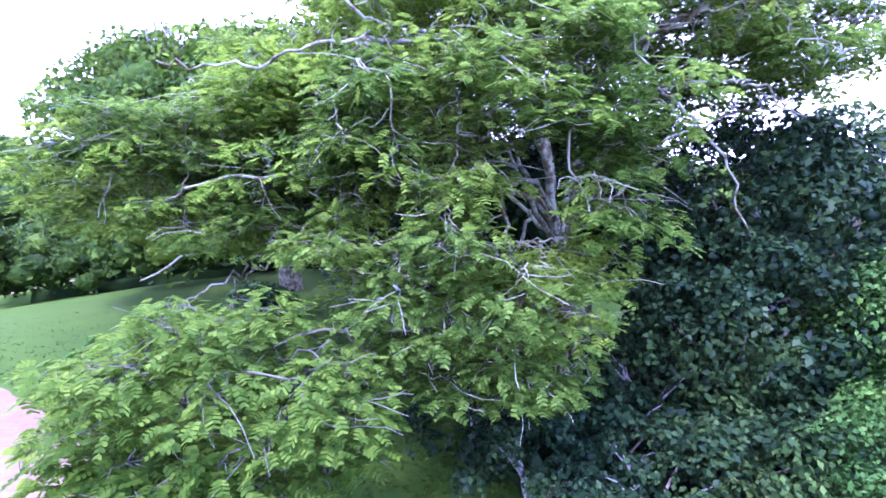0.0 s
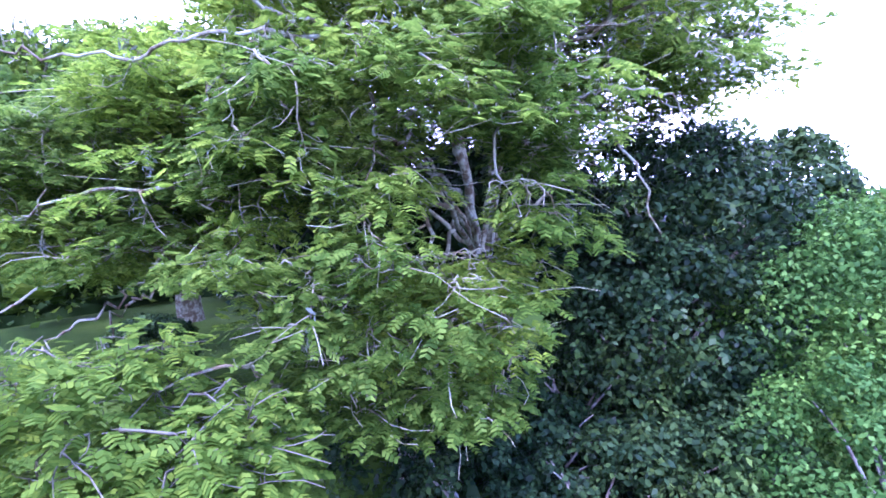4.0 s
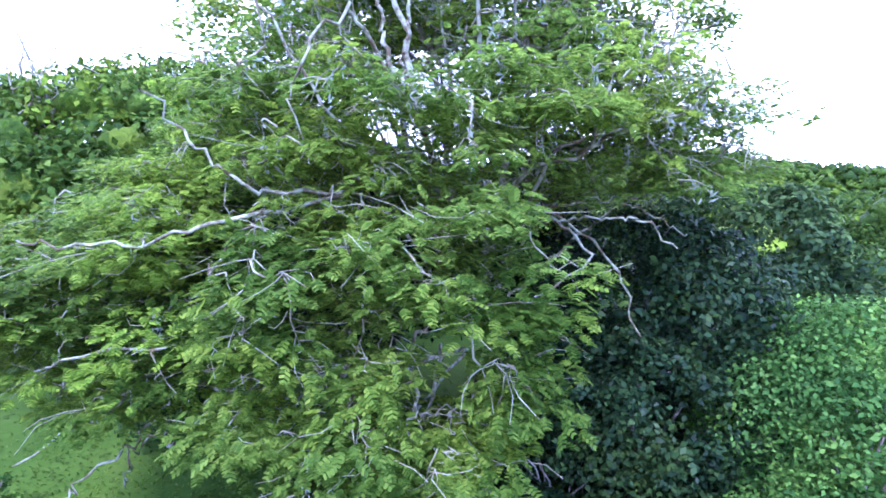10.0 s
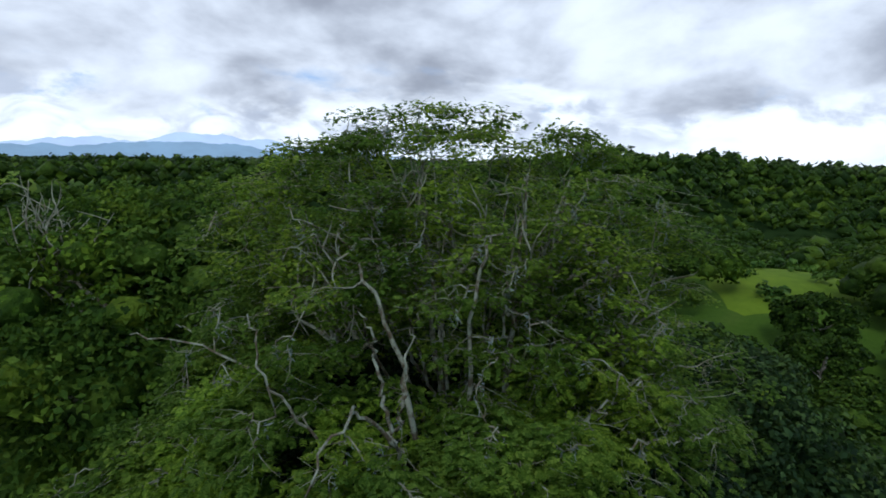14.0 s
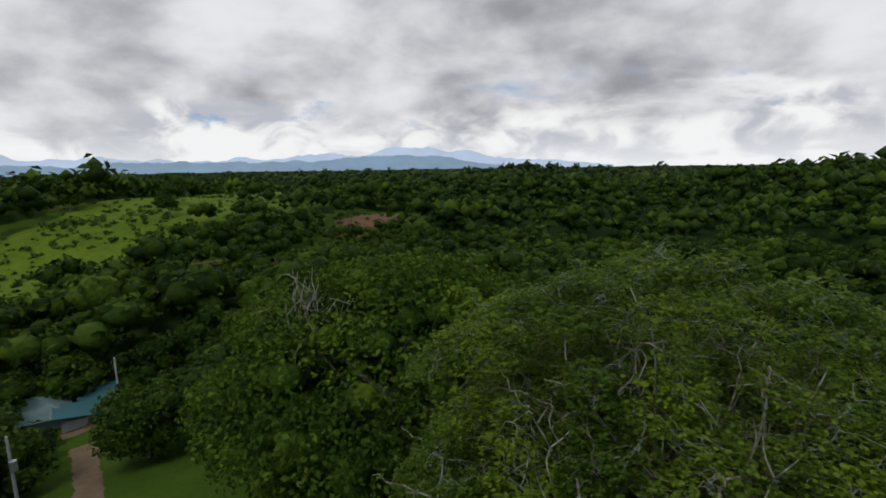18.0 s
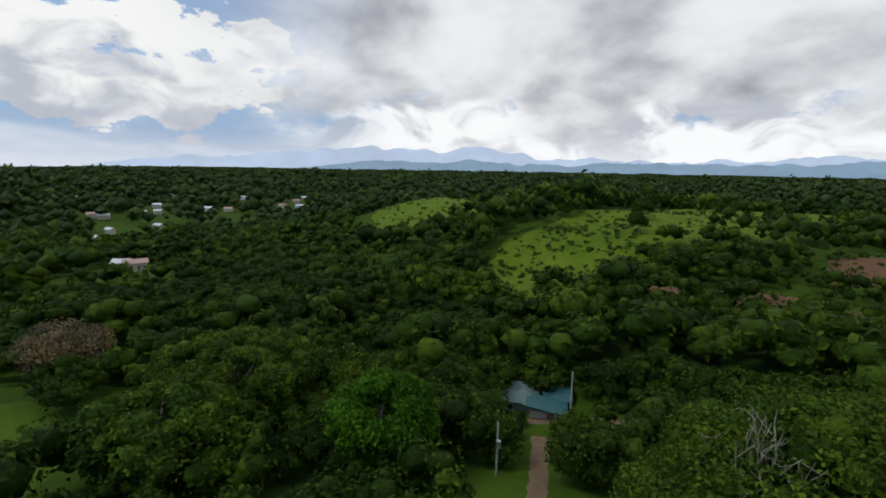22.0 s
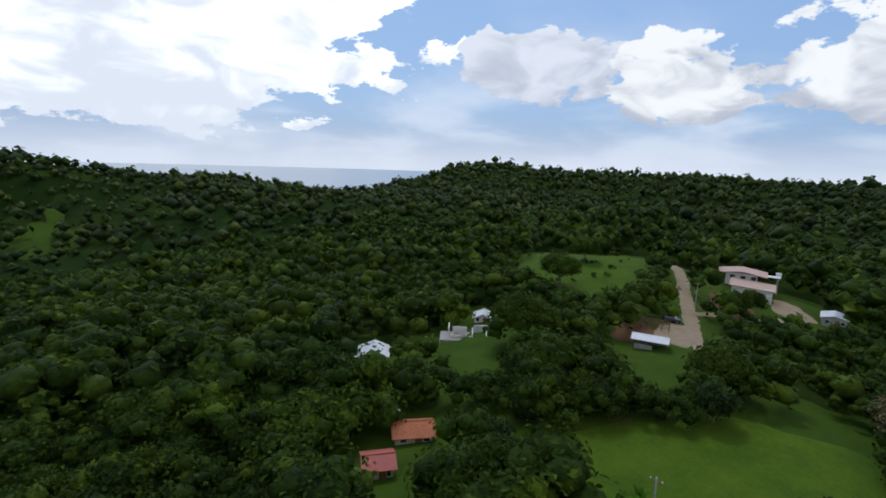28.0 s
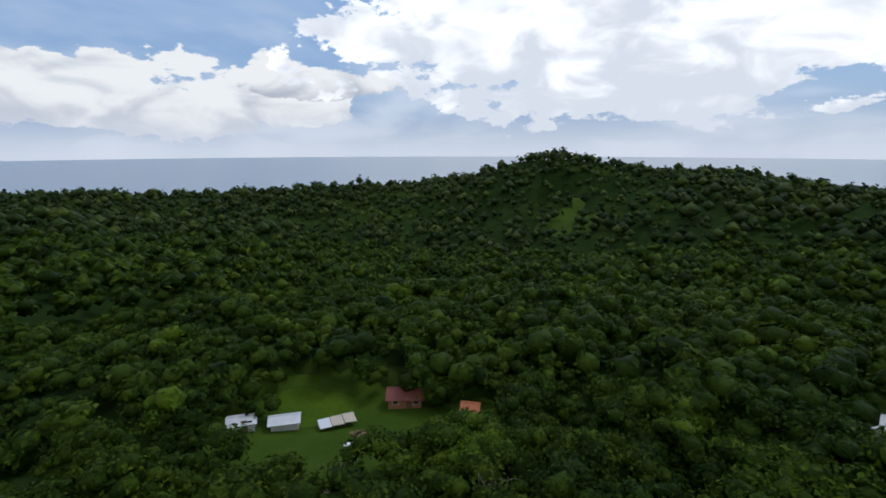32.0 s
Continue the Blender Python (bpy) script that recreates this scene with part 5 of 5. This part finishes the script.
def window(parent, x, y, z, w, h, face):
    """A framed pane on a wall that looks along +-x or +-y."""
    along = (w, 0.08, h) if face in "yY" else (0.08, w, h)
    pane = (w - 0.16, 0.1, h - 0.16) if face in "yY" else (0.1, w - 0.16, h - 0.16)
    f = part("window", boxes(((x, y, z), along)), M["white_paint"], parent)
    part("pane", boxes(((x, y, z + 0.08), pane)), M["glass"], f)


def gable_roof(parent, x, y, z, w, d, rise, mat, over=0.5, label="", along="x", thick=0.1):
    """Two sloping plates and a ridge cap."""
    hw, hd = w / 2 + over, d / 2 + over
    drop = rise * over / ((d if along == "x" else w) / 2)
    if along == "x":
        a = [(x - hw, y - hd, z - drop), (x + hw, y - hd, z - drop), (x + hw, y, z + rise), (x - hw, y, z + rise)]
        b = [(x - hw, y, z + rise), (x + hw, y, z + rise), (x + hw, y + hd, z - drop), (x - hw, y + hd, z - drop)]
        ridge = ((x, y, z + rise - 0.02), (2 * hw, 0.3, 0.07))
    else:
        a = [(x - hw, y + hd, z - drop), (x - hw, y - hd, z - drop), (x, y - hd, z + rise), (x, y + hd, z + rise)]
        b = [(x, y + hd, z + rise), (x, y - hd, z + rise), (x + hw, y - hd, z - drop), (x + hw, y + hd, z - drop)]
        ridge = ((x, y, z + rise - 0.02), (0.3, 2 * hd, 0.07))
    part("roof", slab(a, thick), mat, parent, label)
    part("roof", slab(b, thick), mat, parent, label)
    part("ridge_cap", boxes(ridge), mat, parent)


def hip_roof(parent, x, y, z, w, d, rise, mat, over=0.6, label=""):
    hw, hd = w / 2 + over, d / 2 + over
    r = max(hw - hd, 0.4)
    e = [(x - hw, y - hd, z), (x + hw, y - hd, z), (x + hw, y + hd, z), (x - hw, y + hd, z)]
    r1, r2 = (x - r, y, z + rise), (x + r, y, z + rise)
    for c in ((e[0], e[1], r2, r1), (e[2], e[3], r1, r2), (e[3], e[0], r1), (e[1], e[2], r2)):
        part("roof", slab(list(c), 0.1), mat, parent, label)
    part("ridge_cap", boxes(((x, y, z + rise - 0.03), (2 * r + 0.3, 0.3, 0.08))), mat, parent)


def gable_wall(w, d, h, rise, along="x"):
    """House walls with their gable ends, as one solid."""
    bm = bmesh.new()
    if along == "x":
        prof = [(-d / 2, -0.6), (d / 2, -0.6), (d / 2, h), (0, h + rise - 0.1), (-d / 2, h)]
        ends = [[bm.verts.new((s * w / 2, a, b)) for a, b in prof] for s in (-1, 1)]
    else:
        prof = [(-w / 2, -0.6), (w / 2, -0.6), (w / 2, h), (0, h + rise - 0.1), (-w / 2, h)]
        ends = [[bm.verts.new((a, s * d / 2, b)) for a, b in prof] for s in (-1, 1)]
    bm.faces.new(ends[0])
    bm.faces.new(ends[1][::-1])
    for i in range(5):
        j = (i + 1) % 5
        bm.faces.new((ends[0][j], ends[0][i], ends[1][i], ends[1][j]))
    bmesh.ops.recalc_face_normals(bm, faces=list(bm.faces))
    return bm


def house(name, x, y, turn, w, d, h, rise, wall, roof, label, along="x", z=None, group="", windows=True):
    hs = thing(name, x, y, z, turn, label, "house", group)
    part("wall", gable_wall(w, d, h, rise, along), M[wall], hs)
    gable_roof(hs, 0, 0, h, w, d, rise, M[roof], 0.45, "", along)
    if windows:
        part("door", boxes(((w * 0.12, -d / 2 - 0.02, 0), (0.9, 0.09, 2.0))), M["wood"], hs)
        for wx in (-w * 0.28, w * 0.34):
            window(hs, wx, -d / 2 - 0.02, 0.95, min(1.2, w * 0.2), 1.0, "y")
        window(hs, w / 2 + 0.02, 0, 0.95, 1.1, 1.0, "x")
        window(hs, -w / 2 - 0.02, 0, 0.95, 1.1, 1.0, "x")
    return hs


# the teal-roofed house at the end of the track
teal = thing("teal_roofed_house", -59.3, 38.6, -10.1, 55, "low house with weathered pale and teal sheet-metal roofs", "house")
part("wall", boxes(((-2.4, 0.6, -1.5), (5.2, 6.0, 4.1))), M["concrete"], teal)
part("wing_wall", boxes(((3.2, 1.7, -1.5), (2.8, 4.0, 4.0))), M["cream_wall"], teal)
part("porch_wall", boxes(((1.9, -2.6, -1.5), (4.2, 2.6, 3.7))), M["cream_wall"], teal)
hip_roof(teal, -2.4, 0.6, 2.6, 5.2, 6.0, 1.7, M["pale_roof"], 0.6, "weathered pale teal sheet roof")
gable_roof(teal, 3.2, 1.7, 2.6, 3.0, 4.0, 0.9, M["teal_roof"], 0.45, "dark teal sheet roof")
part("roof", slab([(-0.9, -4.5, 3.35), (4.5, -4.5, 2.25), (4.5, -0.6, 2.25), (-0.9, -0.6, 3.35)], 0.12), M["teal_roof"], teal, "dark teal sheet roof")
part("ridge_cap", boxes(((-0.9, -2.55, 3.3), (0.3, 4.0, 0.1))), M["pale_roof"], teal)
part("door", boxes(((2.4, -3.92, 0), (0.9, 0.09, 1.9))), M["wood"], teal)
for wx in (-4.2, -2.8):
    window(teal, wx, -2.43, 0.9, 1.0, 1.0, "y")
window(teal, 3.5, -3.92, 0.8, 0.8, 0.9, "y")

# the new building on the hill
new_house = thing("new_hill_house", -148.5, -92.0, -7.0, 121, "unfinished pale house with pinkish roofs on red soil", "house")
part("upper_wall", boxes(((-2.0, 5.5, -1), (9.0, 7.5, 7.6))), M["white_wall"], new_house)
part("lower_wall", boxes(((1.5, -2.5, -1.5), (11.0, 7.0, 5.4))), M["white_wall"], new_house)
part("terrace", boxes(((-6.5, -2.0, -1.5), (5.0, 8.0, 2.6))), M["brick_wall"], new_house, "raw brick terrace")
for s in (-1, 1):
    pts = [(-2.0 - s * 0.0, 5.5 - 5.2, 7.6), (-2.0 + s * 7.2, 5.5 - 5.2, 6.5), (-2.0 + s * 7.2, 5.5 + 5.2, 6.5), (-2.0, 5.5 + 5.2, 7.6)]
    part("upper_roof", slab(pts if s > 0 else pts[::-1], 0.25), M["pink_roof"], new_house)
part("lower_roof", slab([(-4.8, -6.6, 4.2), (7.8, -6.6, 3.6), (7.8, 0.3, 4.6), (-4.8, 0.3, 5.4)], 0.25), M["pink_roof"], new_house)
part("entrance_wall", boxes(((6.2, -7.2, -2), (1.6, 0.5, 4.4))), M["white_wall"], new_house)
part("canopy", boxes(((6.5, 4.5, 6.2), (4.5, 3.0, 0.25))), M["white_wall"], new_house)
for wx in (-4.5, -1.5, 1.5):
    window(new_house, wx, 1.72, 4.6, 1.6, 1.4, "y")
for wx in (-2.5, 0.5, 3.5):
    window(new_house, wx, -6.03, 0.8, 1.8, 1.6, "y")
part("water_tank", round_bit(0.8, 1.4, 8.2, 7.0, 6.0), M["tank"], new_house)
part("tank_tower", boxes(((8.2, 7.0, -1), (0.5, 0.5, 7.0))), M["concrete"], new_house)

shed = house("sheet_metal_shed", -152.4, -69.6, 116, 5.4, 6.5, 2.6, 0.7, "concrete", "white_roof", "small shed with a pale blue-white sheet roof beside the yard", "y")
site_box = house("site_hut", -139.9, -72.3, 115, 3.2, 2.4, 1.6, 0.3, "wood", "pink_roof", "low hut with a tan roof beside the drive", windows=False)

new_house.scale = (0.95, 0.95, 0.95)
teal.scale = (1.12, 1.12, 0.85)

# open shed with a white roof, timber frames and vehicle beside the gravel road
open_shed = thing("open_shed", -82.2, -69.5, None, 128, "open shed with a white sheet roof and dark inside", "shed")
for sx in (-3.9, 0, 3.9):
    for sy in (-2.2, 2.2):
        part("post", boxes(((sx, sy, -0.5), (0.16, 0.16, 3.0 if sy > 0 else 2.8))), M["wood"], open_shed)
part("back_wall", boxes(((0, 2.35, -0.4), (8.2, 0.14, 2.6))), M["concrete"], open_shed)
part("side_wall", boxes(((-1.5, -2.35, -0.4), (4.4, 0.14, 1.7))), M["concrete"], open_shed)
gable_roof(open_shed, 0, 0, 2.6, 8.4, 4.8, 0.8, M["white_roof"], 0.4)

open_shed.scale = (0.8, 0.8, 0.8)

frame_stack = thing("timber_frame", -92.4, -77.2, None, 128, "half-built dark timber frame behind the shed", "frame")
for k in range(5):
    part("post", boxes(((-3 + 1.5 * k, -1.4, -0.3), (0.15, 0.15, 2.2))), M["wood"], frame_stack)
    part("post", boxes(((-3 + 1.5 * k, 1.4, -0.3), (0.15, 0.15, 2.2))), M["wood"], frame_stack)
for k in range(3):
    part("rail", boxes(((0, -1.4 + 1.4 * k, 1.9), (6.4, 0.12, 0.14))), M["wood"], frame_stack)
    part("rail", boxes(((0, -1.4 + 1.4 * k, 0.8), (6.4, 0.1, 0.12))), M["wood"], frame_stack)


def car(x, y, turn, paint, label):
    c = thing("parked_car", x, y, float(height(x, y)) + 0.08, turn, label, "car")
    bm = boxes(((0, 0, 0.35), (1.75, 4.3, 0.6)))
    part("body", bm, M[paint], c)
    bm = bmesh.new()
    low = [bm.verts.new(p) for p in ((-0.82, -1.5, 0.95), (0.82, -1.5, 0.95), (0.82, 1.2, 0.95), (-0.82, 1.2, 0.95))]
    top = [bm.verts.new(p) for p in ((-0.66, -1.1, 1.5), (0.66, -1.1, 1.5), (0.66, 0.6, 1.5), (-0.66, 0.6, 1.5))]
    bm.faces.new(top)
    bm.faces.new(low[::-1])
    for i in range(4):
        bm.faces.new((low[i], low[(i + 1) % 4], top[(i + 1) % 4], top[i]))
    part("cabin_glass", bm, M["glass"], c)
    part("roof_panel", boxes(((0, -0.25, 1.5), (1.34, 1.75, 0.05))), M[paint], c)
    for sx in (-0.82, 0.82):
        for sy in (-1.35, 1.35):
            tilt = Matrix.Rotation(radians(90), 4, "Y")
            wheel = part("wheel", round_bit(0.33, 0.22, sx, sy, 0.22, 18, None, tilt), M["tyre"], c)
            part("rim", round_bit(0.19, 0.24, sx, sy, 0.21, 12, None, tilt), M["metal"], wheel)


car(-99.6, -78.6, 30, "dark_paint", "small dark car parked on the gravel road")
car(41.3, -47.3, 222, "white_paint", "white car on the dirt track to the farm")

# houses down the south slope
house("white_house", -28.3, -90.5, 156, 6.0, 5.6, 2.0, 1.2, "white_wall", "white_roof", "small white house with a white gabled roof among trees", "y", z=float(height(-28.3, -90.5)) - 0.7)
house("white_house", -58.5, -98.5, 146, 4.2, 4.2, 2.0, 0.9, "white_wall", "white_roof", "small white hut with a white roof behind the foundation", "y", z=float(height(-58.5, -98.5)) - 0.8)
house("orange_roofed_house", -22.9, -55.8, 164, 4.9, 4.0, 2.0, 1.0, "cream_wall", "orange_tile", "house with a broad orange tile roof in the trees", z=float(height(-22.9, -53.8)) - 0.9)
house("red_roofed_hut", -16.2, -50.0, 168, 3.2, 3.4, 2.2, 0.7, "cream_wall", "red_roof", "small hut with a red sheet roof", z=float(height(-15.6, -47.5)) - 0.8)
house("white_farm_shed", 57.6, -50.6, 222, 4.2, 2.6, 1.6, 0.6, "white_wall", "white_roof", "long white farm shed with a white sheet roof", windows=False)
house("white_farm_shed", 62.8, -46.6, 226, 3.8, 2.8, 1.6, 0.6, "white_wall", "white_roof", "white farm shed half hidden by trees")
house("maroon_roofed_house", 45.0, -67.0, 209, 5.8, 3.8, 2.1, 1.1, "brick_wall", "maroon_roof", "clay-coloured house with a dark red roof")
house("orange_hut", 31.8, -66.3, 198, 2.4, 2.2, 1.9, 0.6, "brick_wall", "orange_tile", "tiny hut with an orange roof", windows=False)

tank = thing("water_tank", -21.4, -58.0, None, -4, "round white water tank on a wooden stand", "tank")
for sx, sy in ((-0.6, -0.6), (0.6, -0.6), (-0.6, 0.6), (0.6, 0.6)):
    part("leg", boxes(((sx, sy, -0.5), (0.14, 0.14, 3.6))), M["wood"], tank)
part("deck", boxes(((0, 0, 3.1), (1.7, 1.7, 0.12))), M["wood"], tank)
part("drum", round_bit(0.75, 1.0, 0, 0, 3.22, 20), M["tank"], tank)
part("lid", round_bit(0.7, 0.2, 0, 0, 4.22, 20, 0.2), M["tank"], tank)
tank.scale = (0.7, 0.7, 0.75)

tarp = thing("low_white_canopy", 50.6, -55.2, None, 233, "low white plastic canopy beside the farm track", "canopy")
for k in range(3):
    x0 = -4.2 + 2.8 * k
    part("sheet", slab([(x0, -1.7, 1.3 + 0.1 * k), (x0 + 2.7, -1.7, 1.25), (x0 + 2.7, 1.7, 1.7), (x0, 1.7, 1.65 + 0.1 * k)], 0.06), M["cream_wall"] if k else M["white_roof"], tarp)
    for sy in (-1.6, 1.6):
        part("post", boxes(((x0 + 0.1, sy, -0.4), (0.1, 0.1, 1.7))), M["wood"], tarp)
tarp.scale = (0.72, 0.72, 0.72)

# unfinished foundation with low walls
slab_site = thing("house_foundation", -49.0, -90.0, float(height(-49, -90)) - 0.6, 152, "unfinished concrete foundation with low pale walls and rubble", "foundation")
part("slab", boxes(((0, 0, -1.5), (11, 5.5, 2.1))), M["concrete"], slab_site)
for bx, by, bw, bd, bh in ((-3.6, 0.6, 0.25, 3.6, 2.2), (-1.2, 1.6, 3.2, 0.25, 1.6), (1.6, 0, 0.25, 4, 1.3), (3.4, 1.9, 3.0, 0.25, 2.0), (4.6, -0.6, 0.25, 3, 1.0), (-2.0, -1.6, 2.2, 0.25, 0.8)):
    part("low_wall", boxes(((bx, by, 0.6), (bw, bd, bh))), M["white_wall"], slab_site)
for k in range(8):
    part("block", boxes(((random.uniform(-4.5, 4.5), random.uniform(-2.2, 2), 0.6), (0.7, 0.5, 0.45))), M["concrete"], slab_site)


def power_pole(x, y, h, label, arm=True, box=False):
    p = thing("power_pole", x, y, None, random.uniform(0, 360), label, "pole", "power poles")
    part("post", round_bit(0.14, h + 0.6, 0, 0, -0.6, 10, 0.09), M["concrete"], p)
    if arm:
        part("crossarm", boxes(((0, 0, h - 0.45), (1.3, 0.09, 0.1))), M["wood"], p)
        for s in (-0.55, 0, 0.55):
            part("insulator", round_bit(0.05, 0.16, s, 0, h - 0.35, 8), M["white_paint"], p)
    if box:
        part("transformer", round_bit(0.26, 0.8, 0.3, 0, h * 0.55, 12), M["metal"], p)


power_pole(-53.8, 41.4, 6.5, "slim grey pole beside the teal-roofed house", False)
power_pole(-41.3, 22.9, 6.0, "concrete power pole with a white transformer", False, True)
power_pole(-36.6, -28.7, 7.2, "concrete power pole with a crossarm at the meadow")
power_pole(-115.1, -84.2, 7.0, "power pole beside the gravel road", True, True)

# fence posts along the gravel road and the meadow
for k in range(12):
    t = k / 11
    fx, fy = -70 + 34 * t, -62 + 9 * t
    fp = thing("fence_post", fx, fy, None, 0, "pale wooden fence post in the meadow", "post", "meadow fence posts")
    part("post", boxes(((0, 0, -0.3), (0.12, 0.12, 1.5))), M["wood"], fp)

# the village in the west
for k, (vx, vy) in enumerate(VILLAGE):
    vr = random.Random(k)
    roof, wall = vr.choice([("white_roof", "white_wall"), ("white_roof", "cream_wall"), ("white_roof", "white_wall"), ("pink_roof", "cream_wall")])
    far = 0.72 + max(0, (math.hypot(vx, vy) - 400)) / 1500
    house("village_house", vx, vy, vr.uniform(40, 120), vr.uniform(8, 12) * far, vr.uniform(5, 7) * far, 3.4, 1.3, wall, roof, "small village house with a pale sheet roof among trees", z=float(height(vx, vy)) + 0.6, group="village houses", windows=math.hypot(vx, vy) < 450)

# ---- single trees that stand out ----
plain_tree("lime_tree", -45.7, 11.9, 5.4, 10.0, "lime", "bright lime-green rounded tree beside the track", leaves=13000, leaf=0.2, lumps=60, seed=81, core=0.5, lump=(0.2, 0.36))
plain_tree("round_tree", -37.8, 31.2, 3.8, 6.8, "forest", "dark round tree beside the track to the house", leaves=6000, leaf=0.2, lumps=30, seed=82, low=-0.8)
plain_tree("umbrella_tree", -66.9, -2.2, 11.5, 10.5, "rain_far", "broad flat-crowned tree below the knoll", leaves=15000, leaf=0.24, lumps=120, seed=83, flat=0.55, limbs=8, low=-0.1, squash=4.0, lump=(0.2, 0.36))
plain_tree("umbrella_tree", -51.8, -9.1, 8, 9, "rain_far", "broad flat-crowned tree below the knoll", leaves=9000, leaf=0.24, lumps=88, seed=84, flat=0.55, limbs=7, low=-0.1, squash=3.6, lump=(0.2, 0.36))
plain_tree("dry_tree", -85.7, -26.4, 6.2, 9.8, "dry", "half-bare brownish tree at the meadow's edge", leaves=4200, leaf=0.19, lumps=34, seed=85, core=0.1, limbs=8, bark="twig")
plain_tree("meadow_tree", -73.1, -47.9, 4.6, 7.6, "forest", "dark broad tree on the meadow", leaves=5200, leaf=0.22, lumps=28, seed=86)
plain_tree("meadow_tree", -65.0, -42.5, 3.2, 6.0, "shrub", "green broad tree on the meadow", leaves=3200, leaf=0.2, lumps=20, seed=87)
plain_tree("dark_tree", -55.3, -77.8, 6.2, 10.5, "forest", "tall dark tree beside the foundation", leaves=7000, leaf=0.24, lumps=34, seed=88)
plain_tree("hill_tree", -131.0, -80.2, 4.5, 7.0, "forest", "dark tree before the new hill house", leaves=3600, leaf=0.26, lumps=24, seed=89)
plain_tree("hill_tree", -89.9, -109.4, 5.5, 9.5, "forest", "dark rounded tree on the grassy slope", leaves=3600, leaf=0.3, lumps=24, seed=90)
plain_tree("hill_tree", -114.1, -126.8, 5.0, 8.5, "forest", "dark rounded tree on the grassy slope", leaves=3200, leaf=0.3, lumps=24, seed=91)
plain_tree("hill_tree", -141.9, -144.4, 5.5, 9.0, "forest", "dark rounded tree on the grassy slope", leaves=3200, leaf=0.3, lumps=24, seed=92)
plain_tree("flat_tree", 23.9, -48.5, 7.5, 8.0, "rain_far", "broad flat-crowned tree below the knoll", leaves=8000, leaf=0.22, lumps=40, seed=93, flat=0.55, squash=3.2)
bare = plain_tree("bare_tree", 17.5, -41.9, 2.6, 5.5, "dry", "leafless pale tree among green crowns", leaves=160, leaf=0.1, lumps=8, seed=94, core=0.05, bark="twig")
bare_branches("branchwork", bare, (0, 0, 4.4), 2.6, 22, 95)
for k, (bx, by, br) in enumerate([(-52.3, -51.8, 3.0), (-48.8, -53.6, 2.6), (-55.8, -50.0, 2.8), (-44.2, -54.6, 3.2), (-39.3, -52.7, 3.0), (-59.6, -48.1, 2.2), (-29.0, -44.2, 3.4), (-24.4, -40.4, 3.6)]):
    plain_tree("hedge_tree", bx, by, br, br * 1.7, "forest" if k % 2 else "shrub", "small bushy tree along the meadow's edge", leaves=2600, leaf=0.18, lumps=20, seed=100 + k, low=-0.8, group="hedge trees")
for k, (bx, by) in enumerate([(-160.3, 114.7), (-142.2, 136.5), (-185.1, 186.9), (-166.4, 217.0), (-140.4, 175.4), (-186.8, 230.6), (-183.6, 144.1), (-124.3, 118.3), (-309.3, 129.7), (-257.7, 108.0), (-165.8, 246.8), (-172.7, 168.5)]):
    plain_tree("pasture_tree", bx, by, 3.2 + (k % 3), 6 + k % 3, "forest", "dark tree standing alone on the pasture", leaves=1400, leaf=0.34, lumps=14, seed=120 + k, group="pasture trees", limbs=3)
for k, (bx, by, br) in enumerate([(-51.5, 30.5, 1.5), (-48.5, 27.5, 1.6), (-54.5, 33.0, 1.2)]):
    plain_tree("garden_tree", bx, by, br, br * 1.7, "shrub", "low bushy tree on the lawn before the teal-roofed house", leaves=2600, leaf=0.13, lumps=18, seed=140 + k, low=-0.8, core=0.4, group="garden trees")
